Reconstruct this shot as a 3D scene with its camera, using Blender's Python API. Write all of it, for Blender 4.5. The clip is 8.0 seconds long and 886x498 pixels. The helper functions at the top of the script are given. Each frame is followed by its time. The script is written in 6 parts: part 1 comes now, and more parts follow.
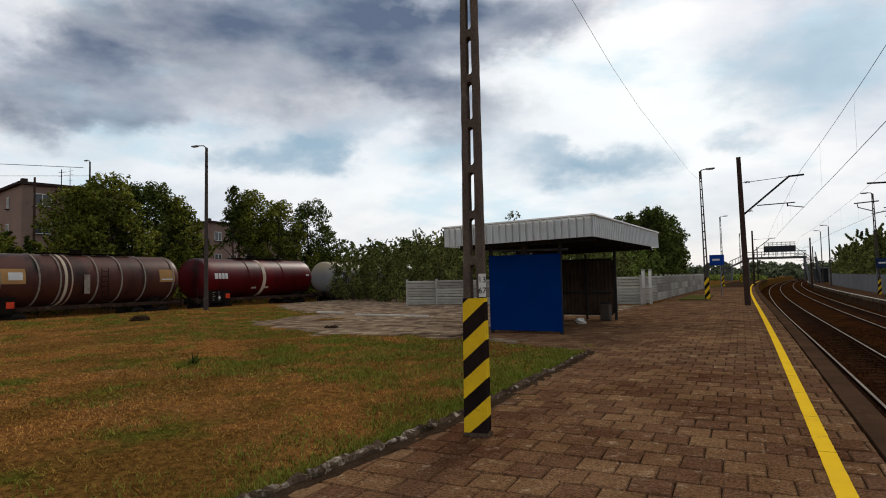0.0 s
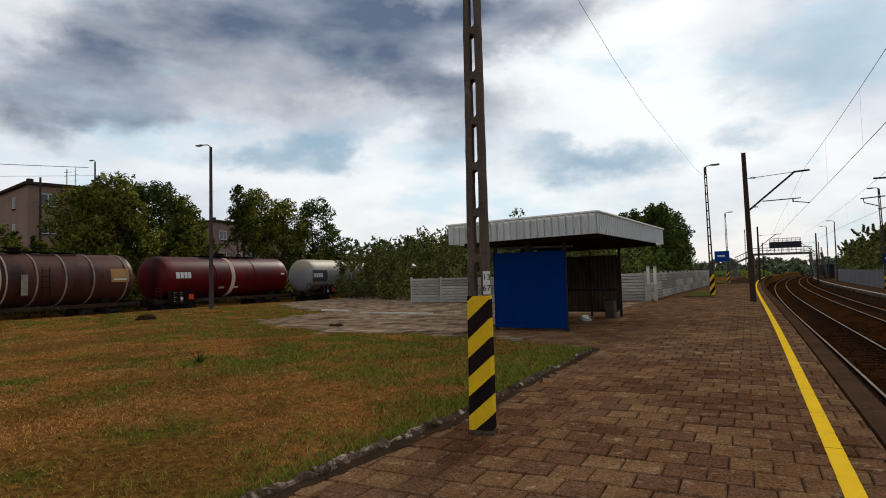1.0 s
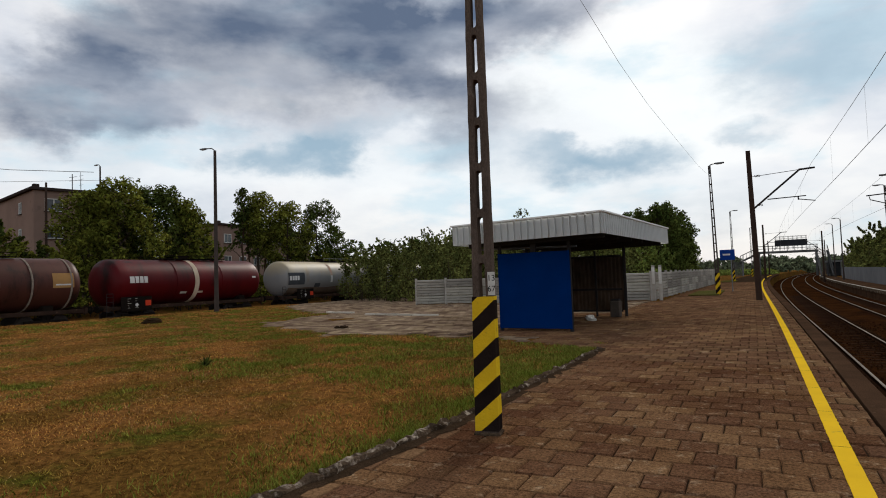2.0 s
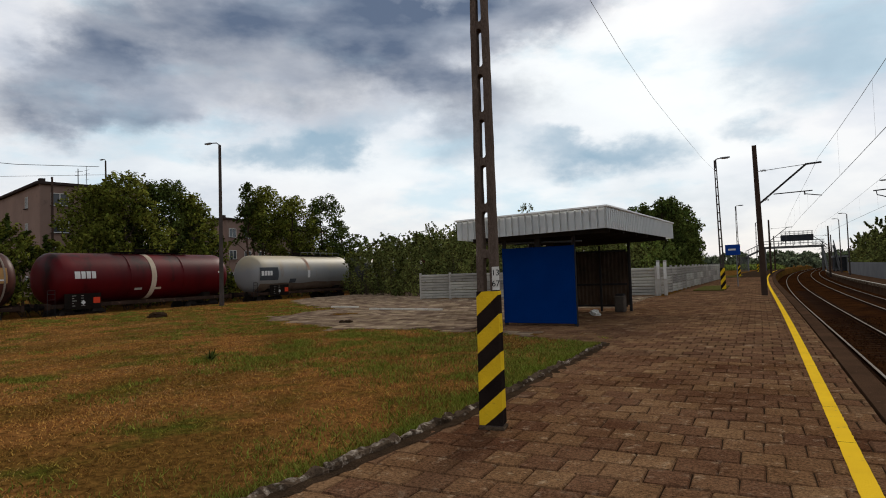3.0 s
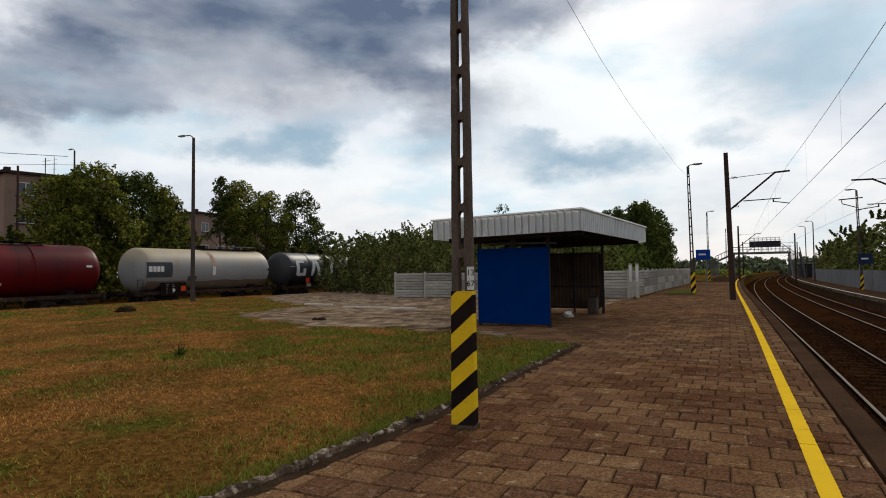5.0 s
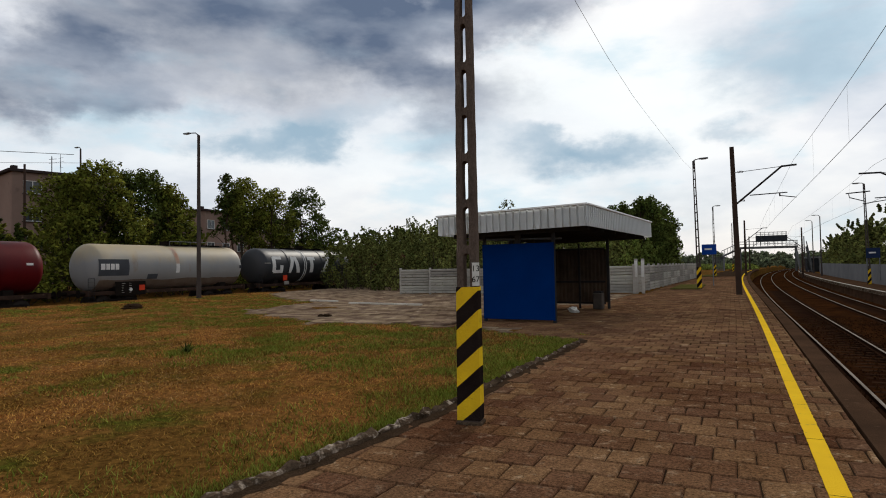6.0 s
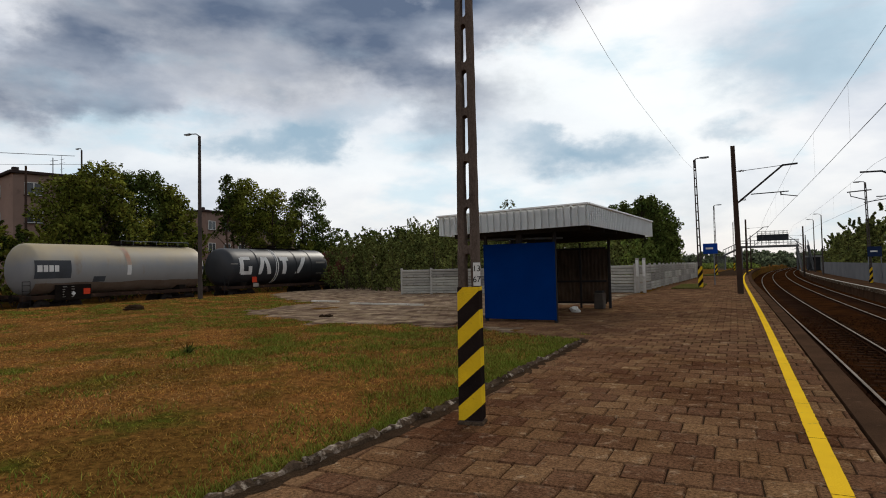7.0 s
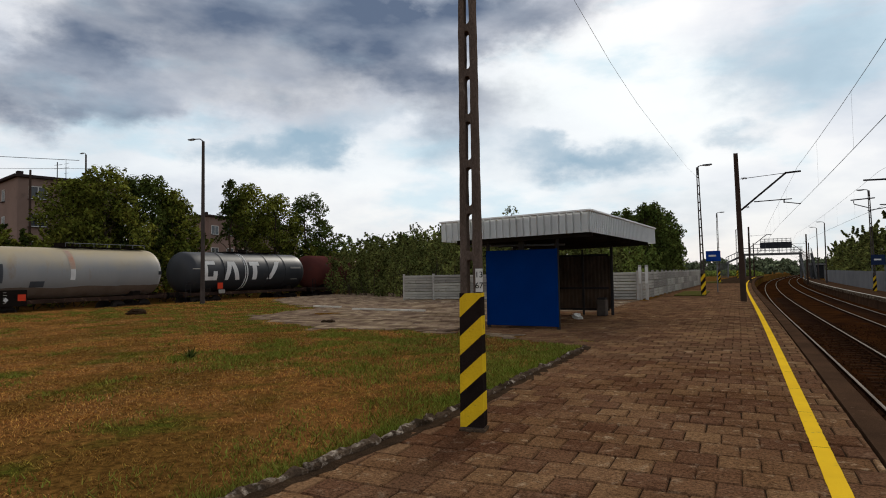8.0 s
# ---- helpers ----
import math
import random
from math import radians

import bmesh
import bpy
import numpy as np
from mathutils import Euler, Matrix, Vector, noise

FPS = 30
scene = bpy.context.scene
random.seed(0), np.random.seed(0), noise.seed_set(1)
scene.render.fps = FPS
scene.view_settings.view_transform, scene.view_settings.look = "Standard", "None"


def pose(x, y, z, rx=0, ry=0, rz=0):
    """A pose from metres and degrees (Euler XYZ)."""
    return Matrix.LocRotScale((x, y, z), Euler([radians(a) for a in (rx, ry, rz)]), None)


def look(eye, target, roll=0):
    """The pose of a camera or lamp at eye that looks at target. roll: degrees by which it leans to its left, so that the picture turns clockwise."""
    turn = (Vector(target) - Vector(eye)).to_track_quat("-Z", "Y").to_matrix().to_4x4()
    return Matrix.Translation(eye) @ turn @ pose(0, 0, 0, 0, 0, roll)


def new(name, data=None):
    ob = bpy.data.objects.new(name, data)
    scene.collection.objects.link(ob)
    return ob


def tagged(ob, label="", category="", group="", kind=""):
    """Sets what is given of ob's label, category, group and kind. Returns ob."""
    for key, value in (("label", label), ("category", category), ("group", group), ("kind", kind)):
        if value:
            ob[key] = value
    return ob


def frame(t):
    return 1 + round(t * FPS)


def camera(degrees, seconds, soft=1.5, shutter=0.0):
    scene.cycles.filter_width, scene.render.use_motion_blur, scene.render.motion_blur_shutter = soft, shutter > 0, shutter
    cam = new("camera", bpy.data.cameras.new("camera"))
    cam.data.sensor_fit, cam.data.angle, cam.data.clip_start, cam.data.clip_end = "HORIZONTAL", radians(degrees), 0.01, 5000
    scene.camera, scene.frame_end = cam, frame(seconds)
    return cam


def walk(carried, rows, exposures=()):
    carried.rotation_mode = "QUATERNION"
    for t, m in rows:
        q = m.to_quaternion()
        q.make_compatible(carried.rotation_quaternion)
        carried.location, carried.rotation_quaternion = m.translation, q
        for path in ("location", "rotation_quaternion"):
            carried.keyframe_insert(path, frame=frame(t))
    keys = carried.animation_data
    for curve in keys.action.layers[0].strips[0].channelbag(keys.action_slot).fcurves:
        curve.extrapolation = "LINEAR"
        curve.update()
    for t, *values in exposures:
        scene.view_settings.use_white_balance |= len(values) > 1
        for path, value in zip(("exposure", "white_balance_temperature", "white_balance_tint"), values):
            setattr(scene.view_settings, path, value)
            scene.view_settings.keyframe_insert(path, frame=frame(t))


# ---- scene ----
EYE = (0.0, 0.0, 1.6)
cam = camera(72.6, 8.0, soft=1.0)
# seconds, then the camera's Euler angles; it stands in one place and is swung a little
TURNS = [
    (0, 92.87, 1.21, 26.58),
    (0.5, 93.14, 1.38, 26.86),
    (1, 92.66, 1.50, 27.00),
    (1.5, 92.81, 1.89, 27.12),
    (3, 92.29, 1.91, 27.85),
    (3.5, 91.91, 1.72, 27.50),
    (4, 91.97, 1.58, 26.27),
    (4.5, 92.08, 1.00, 25.71),
    (4.7, 92.20, 0.80, 25.42),
    (6, 91.79, 1.08, 25.97),
    (6.5, 91.70, 1.22, 26.01),
    (7, 91.80, 1.27, 26.07),
    (7.5, 92.07, 1.28, 26.00),
    (8, 92.37, 0.96, 26.29),
]
walk(cam, [(t, pose(*EYE, rx, ry, rz)) for t, rx, ry, rz in TURNS])

# ---------------------------------------------------------------- light
SKY_GAIN = 1.0
SUN_DIR = Vector((-0.085, 0.90, 0.62)).normalized()


def build_world():
    w = bpy.data.worlds.new("sky")
    scene.world = w
    w.use_nodes = True
    nt = w.node_tree
    nt.nodes.clear()
    N, L = nt.nodes.new, nt.links.new

    def math_node(op, a, b=None, clamp=False):
        n = N("ShaderNodeMath")
        n.operation, n.use_clamp = op, clamp
        for k, v in enumerate((a, b)):
            if v is None:
                continue
            if isinstance(v, (int, float)):
                n.inputs[k].default_value = v
            else:
                L(v, n.inputs[k])
        return n.outputs[0]

    out, bg = N("ShaderNodeOutputWorld"), N("ShaderNodeBackground")
    sky = N("ShaderNodeTexSky")
    sky.sky_type, sky.sun_disc = "NISHITA", False
    sky.sun_elevation = math.asin(SUN_DIR.z)
    sky.sun_rotation = math.atan2(SUN_DIR.x, SUN_DIR.y)
    tc = N("ShaderNodeTexCoord")
    direction = tc.outputs["Generated"]
    # azimuth and elevation in degrees; ragged edges: both are shaken by noise before the cloud banks are looked up
    axes = N("ShaderNodeSeparateXYZ")
    L(direction, axes.inputs[0])
    wob = N("ShaderNodeTexNoise")
    wob.inputs["Scale"].default_value, wob.inputs["Detail"].default_value = 8.0, 10.0
    wob.inputs["Roughness"].default_value = 0.60
    flat = N("ShaderNodeMapping")
    flat.inputs["Scale"].default_value = (1, 1, 1.7)
    L(direction, flat.inputs["Vector"])
    L(flat.outputs[0], wob.inputs["Vector"])
    shake = N("ShaderNodeSeparateColor")
    L(wob.outputs["Color"], shake.inputs[0])
    az = math_node("MULTIPLY", math_node("ARCTAN2", axes.outputs["X"], axes.outputs["Y"]), 57.2958)
    el = math_node("MULTIPLY", math_node("ARCSINE", axes.outputs["Z"]), 57.2958)
    az = math_node("ADD", az, math_node("MULTIPLY", math_node("SUBTRACT", shake.outputs[0], 0.5), 13.0))
    el = math_node("ADD", el, math_node("MULTIPLY", math_node("SUBTRACT", shake.outputs[1], 0.5), 7.0))

    def bank(a, b, wide, tall, tilt):
        """A soft-edged oval of cloud round azimuth a and elevation b."""
        c, s = math.cos(radians(tilt)), math.sin(radians(tilt))
        dx, dy = math_node("SUBTRACT", az, a), math_node("SUBTRACT", el, b)
        u = math_node("ADD", math_node("MULTIPLY", dx, c / wide), math_node("MULTIPLY", dy, s / wide))
        v = math_node("SUBTRACT", math_node("MULTIPLY", dy, c / tall), math_node("MULTIPLY", dx, s / tall))
        r = math_node("SQRT", math_node("ADD", math_node("MULTIPLY", u, u), math_node("MULTIPLY", v, v)))
        m = N("ShaderNodeMapRange")
        m.interpolation_type = "SMOOTHSTEP"
        L(r, m.inputs["Value"])
        m.inputs["From Min"].default_value, m.inputs["From Max"].default_value = 1.85, 0.0
        return m.outputs["Result"]

    def together(items):
        total = None
        for a, b, wide, tall, tilt, k in items:
            f = math_node("MULTIPLY", bank(a, b, wide, tall, tilt), k)
            total = f if total is None else math_node("SUBTRACT", math_node("ADD", total, f), math_node("MULTIPLY", total, f))
        return total

    # heavy grey cloud bellies, thin blue-grey veils, and the bright parts before the sun
    dark = together([(-60.4, 15.8, 5.7, 2.6, 17, 0.90), (-56.0, 19.5, 5.3, 3.0, 37, 0.85), (-58.1, 13.7, 2.6, 1.1, 16, 0.60), (-53.2, 14.6, 2.5, 1.7, 40, 0.70),
                     (-50.2, 21.9, 7.3, 2.4, 5, 0.60), (-41.9, 23.6, 10.0, 2.7, 2, 0.75), (-34.6, 21.6, 8.7, 3.5, -21, 0.90), (-28.2, 18.2, 6.2, 2.8, -32, 0.85),
                     (-25.9, 23.2, 9.1, 2.4, -4, 0.90), (-17.3, 23.5, 6.2, 1.9, 9, 0.75), (-43.0, 18.4, 12.0, 3.4, 2, 0.58), (-21.3, 16.2, 4.0, 1.9, -4, 0.42)])
    veil = together([(-39.1, 12.5, 4.1, 1.7, 10, 0.95), (-44.2, 11.4, 3.5, 1.0, -4, 0.75), (-36.4, 11.6, 1.9, 1.3, 0, 0.70), (-32.1, 14.5, 5.9, 1.1, -1, 0.30),
                     (-13.1, 10.4, 4.7, 1.4, -5, 0.95), (-9.1, 10.9, 3.6, 1.1, 4, 0.60), (-24.1, 11.9, 3.5, 1.8, -3, 0.50), (-16.4, 12.2, 3.2, 0.9, -14, 0.50),
                     (5.6, 15.8, 5.1, 3.1, -12, 0.60), (0.9, 11.5, 2.1, 0.7, -8, 0.40), (-0.1, 16.0, 3.0, 2.0, -10, 0.35)])
    glow = together([(-15.4, 17.0, 7.6, 3.8, 4, 0.90), (-6.1, 14.5, 6.7, 5.6, -8, 1.00), (-29.6, 10.5, 17.4, 2.6, -3, 0.70), (-53.5, 10.7, 11.9, 2.1, 2, 0.50), (-15.8, 7.3, 14.4, 2.1, -4, 0.50)])

    # cloud texture at two scales
    big = N("ShaderNodeTexNoise")
    big.inputs["Scale"].default_value, big.inputs["Detail"].default_value = 3.2, 9.0
    big.inputs["Roughness"].default_value = 0.55
    stretch = N("ShaderNodeMapping")
    stretch.inputs["Scale"].default_value = (1, 1, 2.4)
    L(direction, stretch.inputs["Vector"])
    L(stretch.outputs[0], big.inputs["Vector"])
    tone = N("ShaderNodeValToRGB")
    e = tone.color_ramp.elements
    e[0].position, e[0].color = 0.33, (0.50, 0.57, 0.66, 1)
    e[1].position, e[1].color = 0.60, (0.95, 0.95, 0.96, 1)
    mid = tone.color_ramp.elements.new(0.47)
    mid.color = (0.77, 0.80, 0.86, 1)
    L(big.outputs["Fac"], tone.inputs[0])

    def mix(f, a, b):
        n = N("ShaderNodeMix")
        n.data_type = "RGBA"
        if isinstance(f, float):
            n.inputs["Factor"].default_value = f
        else:
            L(f, n.inputs["Factor"])
        for sock, v in ((n.inputs["A"], a), (n.inputs["B"], b)):
            if isinstance(v, tuple):
                sock.default_value = v
            else:
                L(v, sock)
        return n.outputs["Result"]

    # a little of the clear sky's own colour behind the clouds
    dim = N("ShaderNodeVectorMath")
    dim.operation = "SCALE"
    L(sky.outputs[0], dim.inputs[0])
    dim.inputs["Scale"].default_value = 0.09
    col = mix(0.85, dim.outputs[0], tone.outputs[0])
    gaps = N("ShaderNodeTexNoise")
    gaps.inputs["Scale"].default_value, gaps.inputs["Detail"].default_value, gaps.inputs["Roughness"].default_value = 4.6, 8.0, 0.52
    wide = N("ShaderNodeMapping")
    wide.inputs["Scale"].default_value, wide.inputs["Location"].default_value = (1, 1, 2.8), (3.1, 0.7, 1.9)
    L(direction, wide.inputs["Vector"])
    L(wide.outputs[0], gaps.inputs["Vector"])
    gap = N("ShaderNodeMapRange")
    gap.interpolation_type = "SMOOTHSTEP"
    gap.inputs["From Min"].default_value, gap.inputs["From Max"].default_value, gap.inputs["To Max"].default_value = 0.52, 0.68, 0.50
    L(gaps.outputs["Fac"], gap.inputs["Value"])
    col = mix(math_node("MULTIPLY", glow, 0.8), col, (1.00, 1.05, 1.06, 1))
    col = mix(gap.outputs["Result"], col, (0.50, 0.74, 0.87, 1))
    billows = N("ShaderNodeTexNoise")
    billows.inputs["Scale"].default_value, billows.inputs["Detail"].default_value, billows.inputs["Roughness"].default_value = 5.5, 6.0, 0.5
    L(wide.outputs[0], billows.inputs["Vector"])
    billow = math_node("ADD", math_node("MULTIPLY", billows.outputs["Fac"], 1.35), 0.12)
    fine = math_node("ADD", math_node("MULTIPLY", big.outputs["Fac"], 0.9), 0.42, clamp=True)
    col = mix(math_node("MULTIPLY", veil, math_node("MULTIPLY", fine, 1.3), clamp=True), col, (0.35, 0.49, 0.61, 1))
    col = mix(math_node("MULTIPLY", dark, math_node("MULTIPLY", billow, 1.24), clamp=True), col, (0.120, 0.163, 0.248, 1))
    # thick grey cloud added overhead, above the view, to dim the ground
    sep = N("ShaderNodeSeparateXYZ")
    L(direction, sep.inputs[0])
    high = N("ShaderNodeMapRange")
    high.interpolation_type = "SMOOTHSTEP"
    high.inputs["From Min"].default_value, high.inputs["From Max"].default_value, high.inputs["To Max"].default_value = 0.40, 0.75, 0.62
    L(sep.outputs["Z"], high.inputs["Value"])
    col = mix(high.outputs["Result"], col, (0.16, 0.185, 0.225, 1))
    L(col, bg.inputs["Color"])
    bg.inputs["Strength"].default_value = SKY_GAIN
    L(bg.outputs[0], out.inputs[0])


build_world()
sun = new("sun", bpy.data.lights.new("sun", "SUN"))
sun.data.energy, sun.data.angle, sun.data.color = 2.4, radians(12), (1.0, 0.93, 0.82)
sun.matrix_world = look((0, 0, 60), Vector((0, 0, 60)) - SUN_DIR)
scene.view_settings.exposure = 0.0


# ---------------------------------------------------------------- materials
def material(name, base, other=None, scale=3.0, spots=None, spot_scale=18.0, spot_amount=0.5, rough=0.8, metal=0.0, bump=0.2, bump_scale=60.0,
             stretch=(1, 1, 1), per_piece=0.0, island=0.0, spec=0.12, world_space=False, grain=0.0, grain_scale=110.0, hard=0.18):
    m = bpy.data.materials.new(name)
    m.use_nodes = True
    nt = m.node_tree
    N, L = nt.nodes.new, nt.links.new
    b = nt.nodes["Principled BSDF"]
    if world_space:
        coord = N("ShaderNodeNewGeometry").outputs["Position"]
    else:
        coord = N("ShaderNodeTexCoord").outputs["Object"]
    mp = N("ShaderNodeMapping")
    mp.inputs["Scale"].default_value = stretch
    L(coord, mp.inputs["Vector"])

    def noise_tex(s, detail=5.0, r=0.6):
        n = N("ShaderNodeTexNoise")
        n.inputs["Scale"].default_value, n.inputs["Detail"].default_value, n.inputs["Roughness"].default_value = s, detail, r
        L(mp.outputs[0], n.inputs["Vector"])
        return n.outputs["Fac"]

    def ramp(v, lo, hi):
        r = N("ShaderNodeMapRange")
        r.inputs["From Min"].default_value, r.inputs["From Max"].default_value = lo, hi
        L(v, r.inputs["Value"])
        return r.outputs["Result"]

    def mix(f, a, bb):
        n = N("ShaderNodeMix")
        n.data_type = "RGBA"
        L(f, n.inputs["Factor"])
        for sock, v in ((n.inputs["A"], a), (n.inputs["B"], bb)):
            if isinstance(v, tuple):
                sock.default_value = (*v[:3], 1)
            else:
                L(v, sock)
        return n.outputs["Result"]

    other = other or tuple(c * 0.72 for c in base)
    col = mix(ramp(noise_tex(scale), 0.5 - hard, 0.5 + hard), base, other)
    if spots:
        lo = 0.72 - 0.3 * spot_amount
        col = mix(ramp(noise_tex(spot_scale, 8.0, 0.65), lo, lo + 0.14), col, spots)
    if grain:
        gr = N("ShaderNodeHueSaturation")
        L(col, gr.inputs["Color"])
        g = N("ShaderNodeMapRange")
        g.inputs["From Min"].default_value, g.inputs["From Max"].default_value = 0.3, 0.7
        g.inputs["To Min"].default_value, g.inputs["To Max"].default_value = 1 - grain, 1 + grain
        L(noise_tex(grain_scale, 3.0, 0.8), g.inputs["Value"])
        L(g.outputs["Result"], gr.inputs["Value"])
        col = gr.outputs["Color"]
    for amount, kind in ((per_piece, "piece"), (island, "island")):
        if amount:
            rnd = N("ShaderNodeObjectInfo").outputs["Random"] if kind == "piece" else N("ShaderNodeNewGeometry").outputs["Random Per Island"]
            hs = N("ShaderNodeHueSaturation")
            L(col, hs.inputs["Color"])
            r = N("ShaderNodeMapRange")
            r.inputs["To Min"].default_value, r.inputs["To Max"].default_value = 1 - amount, 1 + amount
            L(rnd, r.inputs["Value"])
            L(r.outputs["Result"], hs.inputs["Value"])
            h = N("ShaderNodeMapRange")
            h.inputs["To Min"].default_value, h.inputs["To Max"].default_value = 0.5 - 0.03 * amount, 0.5 + 0.03 * amount
            L(rnd, h.inputs["Value"])
            L(h.outputs["Result"], hs.inputs["Hue"])
            col = hs.outputs["Color"]
    if spec <= 0.12 and metal == 0:
        # matte: no sheen at all
        nt.nodes.remove(b)
        b = N("ShaderNodeBsdfDiffuse")
        b.name = "matte"
        b.inputs["Roughness"].default_value = 0.6
        L(b.outputs[0], nt.nodes["Material Output"].inputs["Surface"])
        L(col, b.inputs["Color"])
    else:
        L(col, b.inputs["Base Color"])
        b.inputs["Roughness"].default_value, b.inputs["Metallic"].default_value = rough, metal
        b.inputs["Specular IOR Level"].default_value = spec
    if bump:
        bp = N("ShaderNodeBump")
        bp.inputs["Strength"].default_value, bp.inputs["Distance"].default_value = bump, 0.02
        L(noise_tex(bump_scale, 4.0), bp.inputs["Height"])
        L(bp.outputs[0], b.inputs["Normal"])
    return m


def leaf_material(name, base, other):
    m = material(name, base, other, scale=0.7, rough=0.7, bump=0.0, island=0.8, spec=0.06)
    nt = m.node_tree
    b = nt.nodes["matte"]
    out = nt.nodes["Material Output"]
    tr = nt.nodes.new("ShaderNodeBsdfTranslucent")
    src = b.inputs["Color"].links[0].from_socket
    nt.links.new(src, tr.inputs["Color"])
    mx = nt.nodes.new("ShaderNodeMixShader")
    mx.inputs[0].default_value = 0.45
    nt.links.new(b.outputs[0], mx.inputs[1])
    nt.links.new(tr.outputs[0], mx.inputs[2])
    nt.links.new(mx.outputs[0], out.inputs["Surface"])
    return m


M = {}
M["turf"] = material("turf", (0.190, 0.084, 0.024), (0.122, 0.061, 0.015), 0.5, (0.066, 0.068, 0.010), 0.74, 0.66, rough=1.0, bump=1.0, bump_scale=24, world_space=True, spec=0.03, grain=0.75, grain_scale=9, hard=0.06)
M["blade"] = material("grass_blade", (0.470, 0.220, 0.064), (0.300, 0.150, 0.038), 0.5, (0.172, 0.175, 0.024), 0.74, 0.66, rough=0.9, bump=0, island=0.62, world_space=True, spec=0.05, hard=0.06)
M["straw"] = material("dry_straw", (0.54, 0.34, 0.15), (0.37, 0.20, 0.075), 2.0, rough=0.9, bump=0, island=0.5, world_space=True, spec=0.05)
M["weed"] = material("weed_blade", (0.165, 0.205, 0.028), (0.225, 0.200, 0.040), 1.4, rough=0.8, bump=0, island=0.7, spec=0.04)
M["verge"] = material("verge_grass", (0.080, 0.085, 0.020), (0.120, 0.092, 0.034), 1.5, (0.050, 0.060, 0.014), 3.0, 0.5, rough=1.0, bump=1.0, bump_scale=20, world_space=True, spec=0.03, grain=0.5, grain_scale=12)
M["paver"] = material("concrete_paver", (0.205, 0.108, 0.056), (0.128, 0.060, 0.029), 0.45, (0.335, 0.225, 0.140), 7, 0.52, rough=0.95, bump=1.0, bump_scale=45, per_piece=0.24, world_space=True, spec=0.05, grain=0.7, grain_scale=42, hard=0.10)
M["paver_far"] = material("concrete_paver_far", (0.200, 0.106, 0.056), (0.122, 0.066, 0.036), 0.35, (0.345, 0.225, 0.135), 2.4, 0.50, rough=0.95, bump=0.6, bump_scale=40, island=0.26, world_space=True, spec=0.05, grain=0.55, grain_scale=30)
M["yard_paver"] = material("yard_paver", (0.330, 0.235, 0.160), (0.125, 0.080, 0.050), 0.8, (0.48, 0.385, 0.29), 2.6, 0.45, rough=0.9, bump=0.5, bump_scale=40, island=0.42, world_space=True, spec=0.08)
M["soil"] = material("joint_soil", (0.062, 0.038, 0.023), (0.036, 0.023, 0.014), 5.0, (0.085, 0.060, 0.030), 12, 0.35, rough=0.95, bump=1.0, bump_scale=40, world_space=True, spec=0.03, grain=0.5, grain_scale=60)
M["kerb"] = material("kerb_concrete", (0.130, 0.088, 0.058), (0.040, 0.027, 0.017), 2.2, (0.50, 0.41, 0.32), 7.0, 0.60, rough=0.95, bump=1.0, bump_scale=22, world_space=True, spec=0.04, grain=0.5, grain_scale=40)
M["edge"] = material("platform_edge_concrete", (0.096, 0.052, 0.030), (0.050, 0.029, 0.018), 0.8, (0.15, 0.092, 0.058), 5, 0.35, rough=0.95, bump=0.6, bump_scale=40, world_space=True, spec=0.03, grain=0.3)
M["yellow"] = material("yellow_line_paint", (0.95, 0.60, 0.030), (0.86, 0.52, 0.030), 1.5, (0.42, 0.27, 0.08), 9, 0.34, rough=0.8, bump=0.5, bump_scale=60, world_space=True, spec=0.05)
M["white_line"] = material("white_line_paint", (0.66, 0.61, 0.54), (0.48, 0.43, 0.36), 1.5, (0.22, 0.19, 0.15), 5, 0.4, rough=0.8, bump=0.2, world_space=True)
M["ballast"] = material("ballast", (0.052, 0.019, 0.006), (0.020, 0.008, 0.004), 0.6, (0.085, 0.033, 0.012), 22, 0.45, rough=1.0, bump=1.0, bump_scale=26, world_space=True, spec=0.01, grain=0.5, grain_scale=40)
M["stone"] = material("ballast_stone", (0.055, 0.021, 0.008), (0.024, 0.010, 0.005), 1.4, rough=1.0, bump=0, island=0.5, world_space=True, spec=0.02)
M["sleeper"] = material("sleeper", (0.050, 0.024, 0.013), (0.030, 0.015, 0.009), 2.0, rough=1.0, bump=0.4, per_piece=0.15, spec=0.02)
M["rail_side"] = material("rusty_rail", (0.030, 0.015, 0.009), (0.048, 0.022, 0.012), 3.0, rough=0.95, bump=0.3, world_space=True, spec=0.03)
M["rail_head"] = material("worn_rail_head", (0.42, 0.36, 0.30), (0.26, 0.215, 0.175), 1.0, rough=0.5, bump=0.05, world_space=True, spec=0.05)
M["pole"] = material("weathered_pole_concrete", (0.150, 0.112, 0.090), (0.078, 0.058, 0.047), 3.0, (0.26, 0.21, 0.17), 9, 0.36, rough=0.95, bump=1.0, bump_scale=26, stretch=(1, 1, 0.5), spec=0.05, grain=0.35, grain_scale=60)
M["pole_far"] = material("dark_pole_concrete", (0.090, 0.072, 0.064), (0.06, 0.05, 0.045), 2.0, rough=0.9, bump=0.4)
M["black_band"] = material("black_band_paint", (0.014, 0.010, 0.009), (0.026, 0.018, 0.015), 3.0, (0.07, 0.05, 0.04), 16, 0.2, rough=0.9, bump=0.6, bump_scale=40, spec=0.05)
M["yellow_band"] = material("yellow_band_paint", (0.80, 0.54, 0.022), (0.66, 0.43, 0.022), 3.0, (0.22, 0.15, 0.05), 12, 0.34, rough=0.8, bump=0.6, bump_scale=40, spec=0.05)
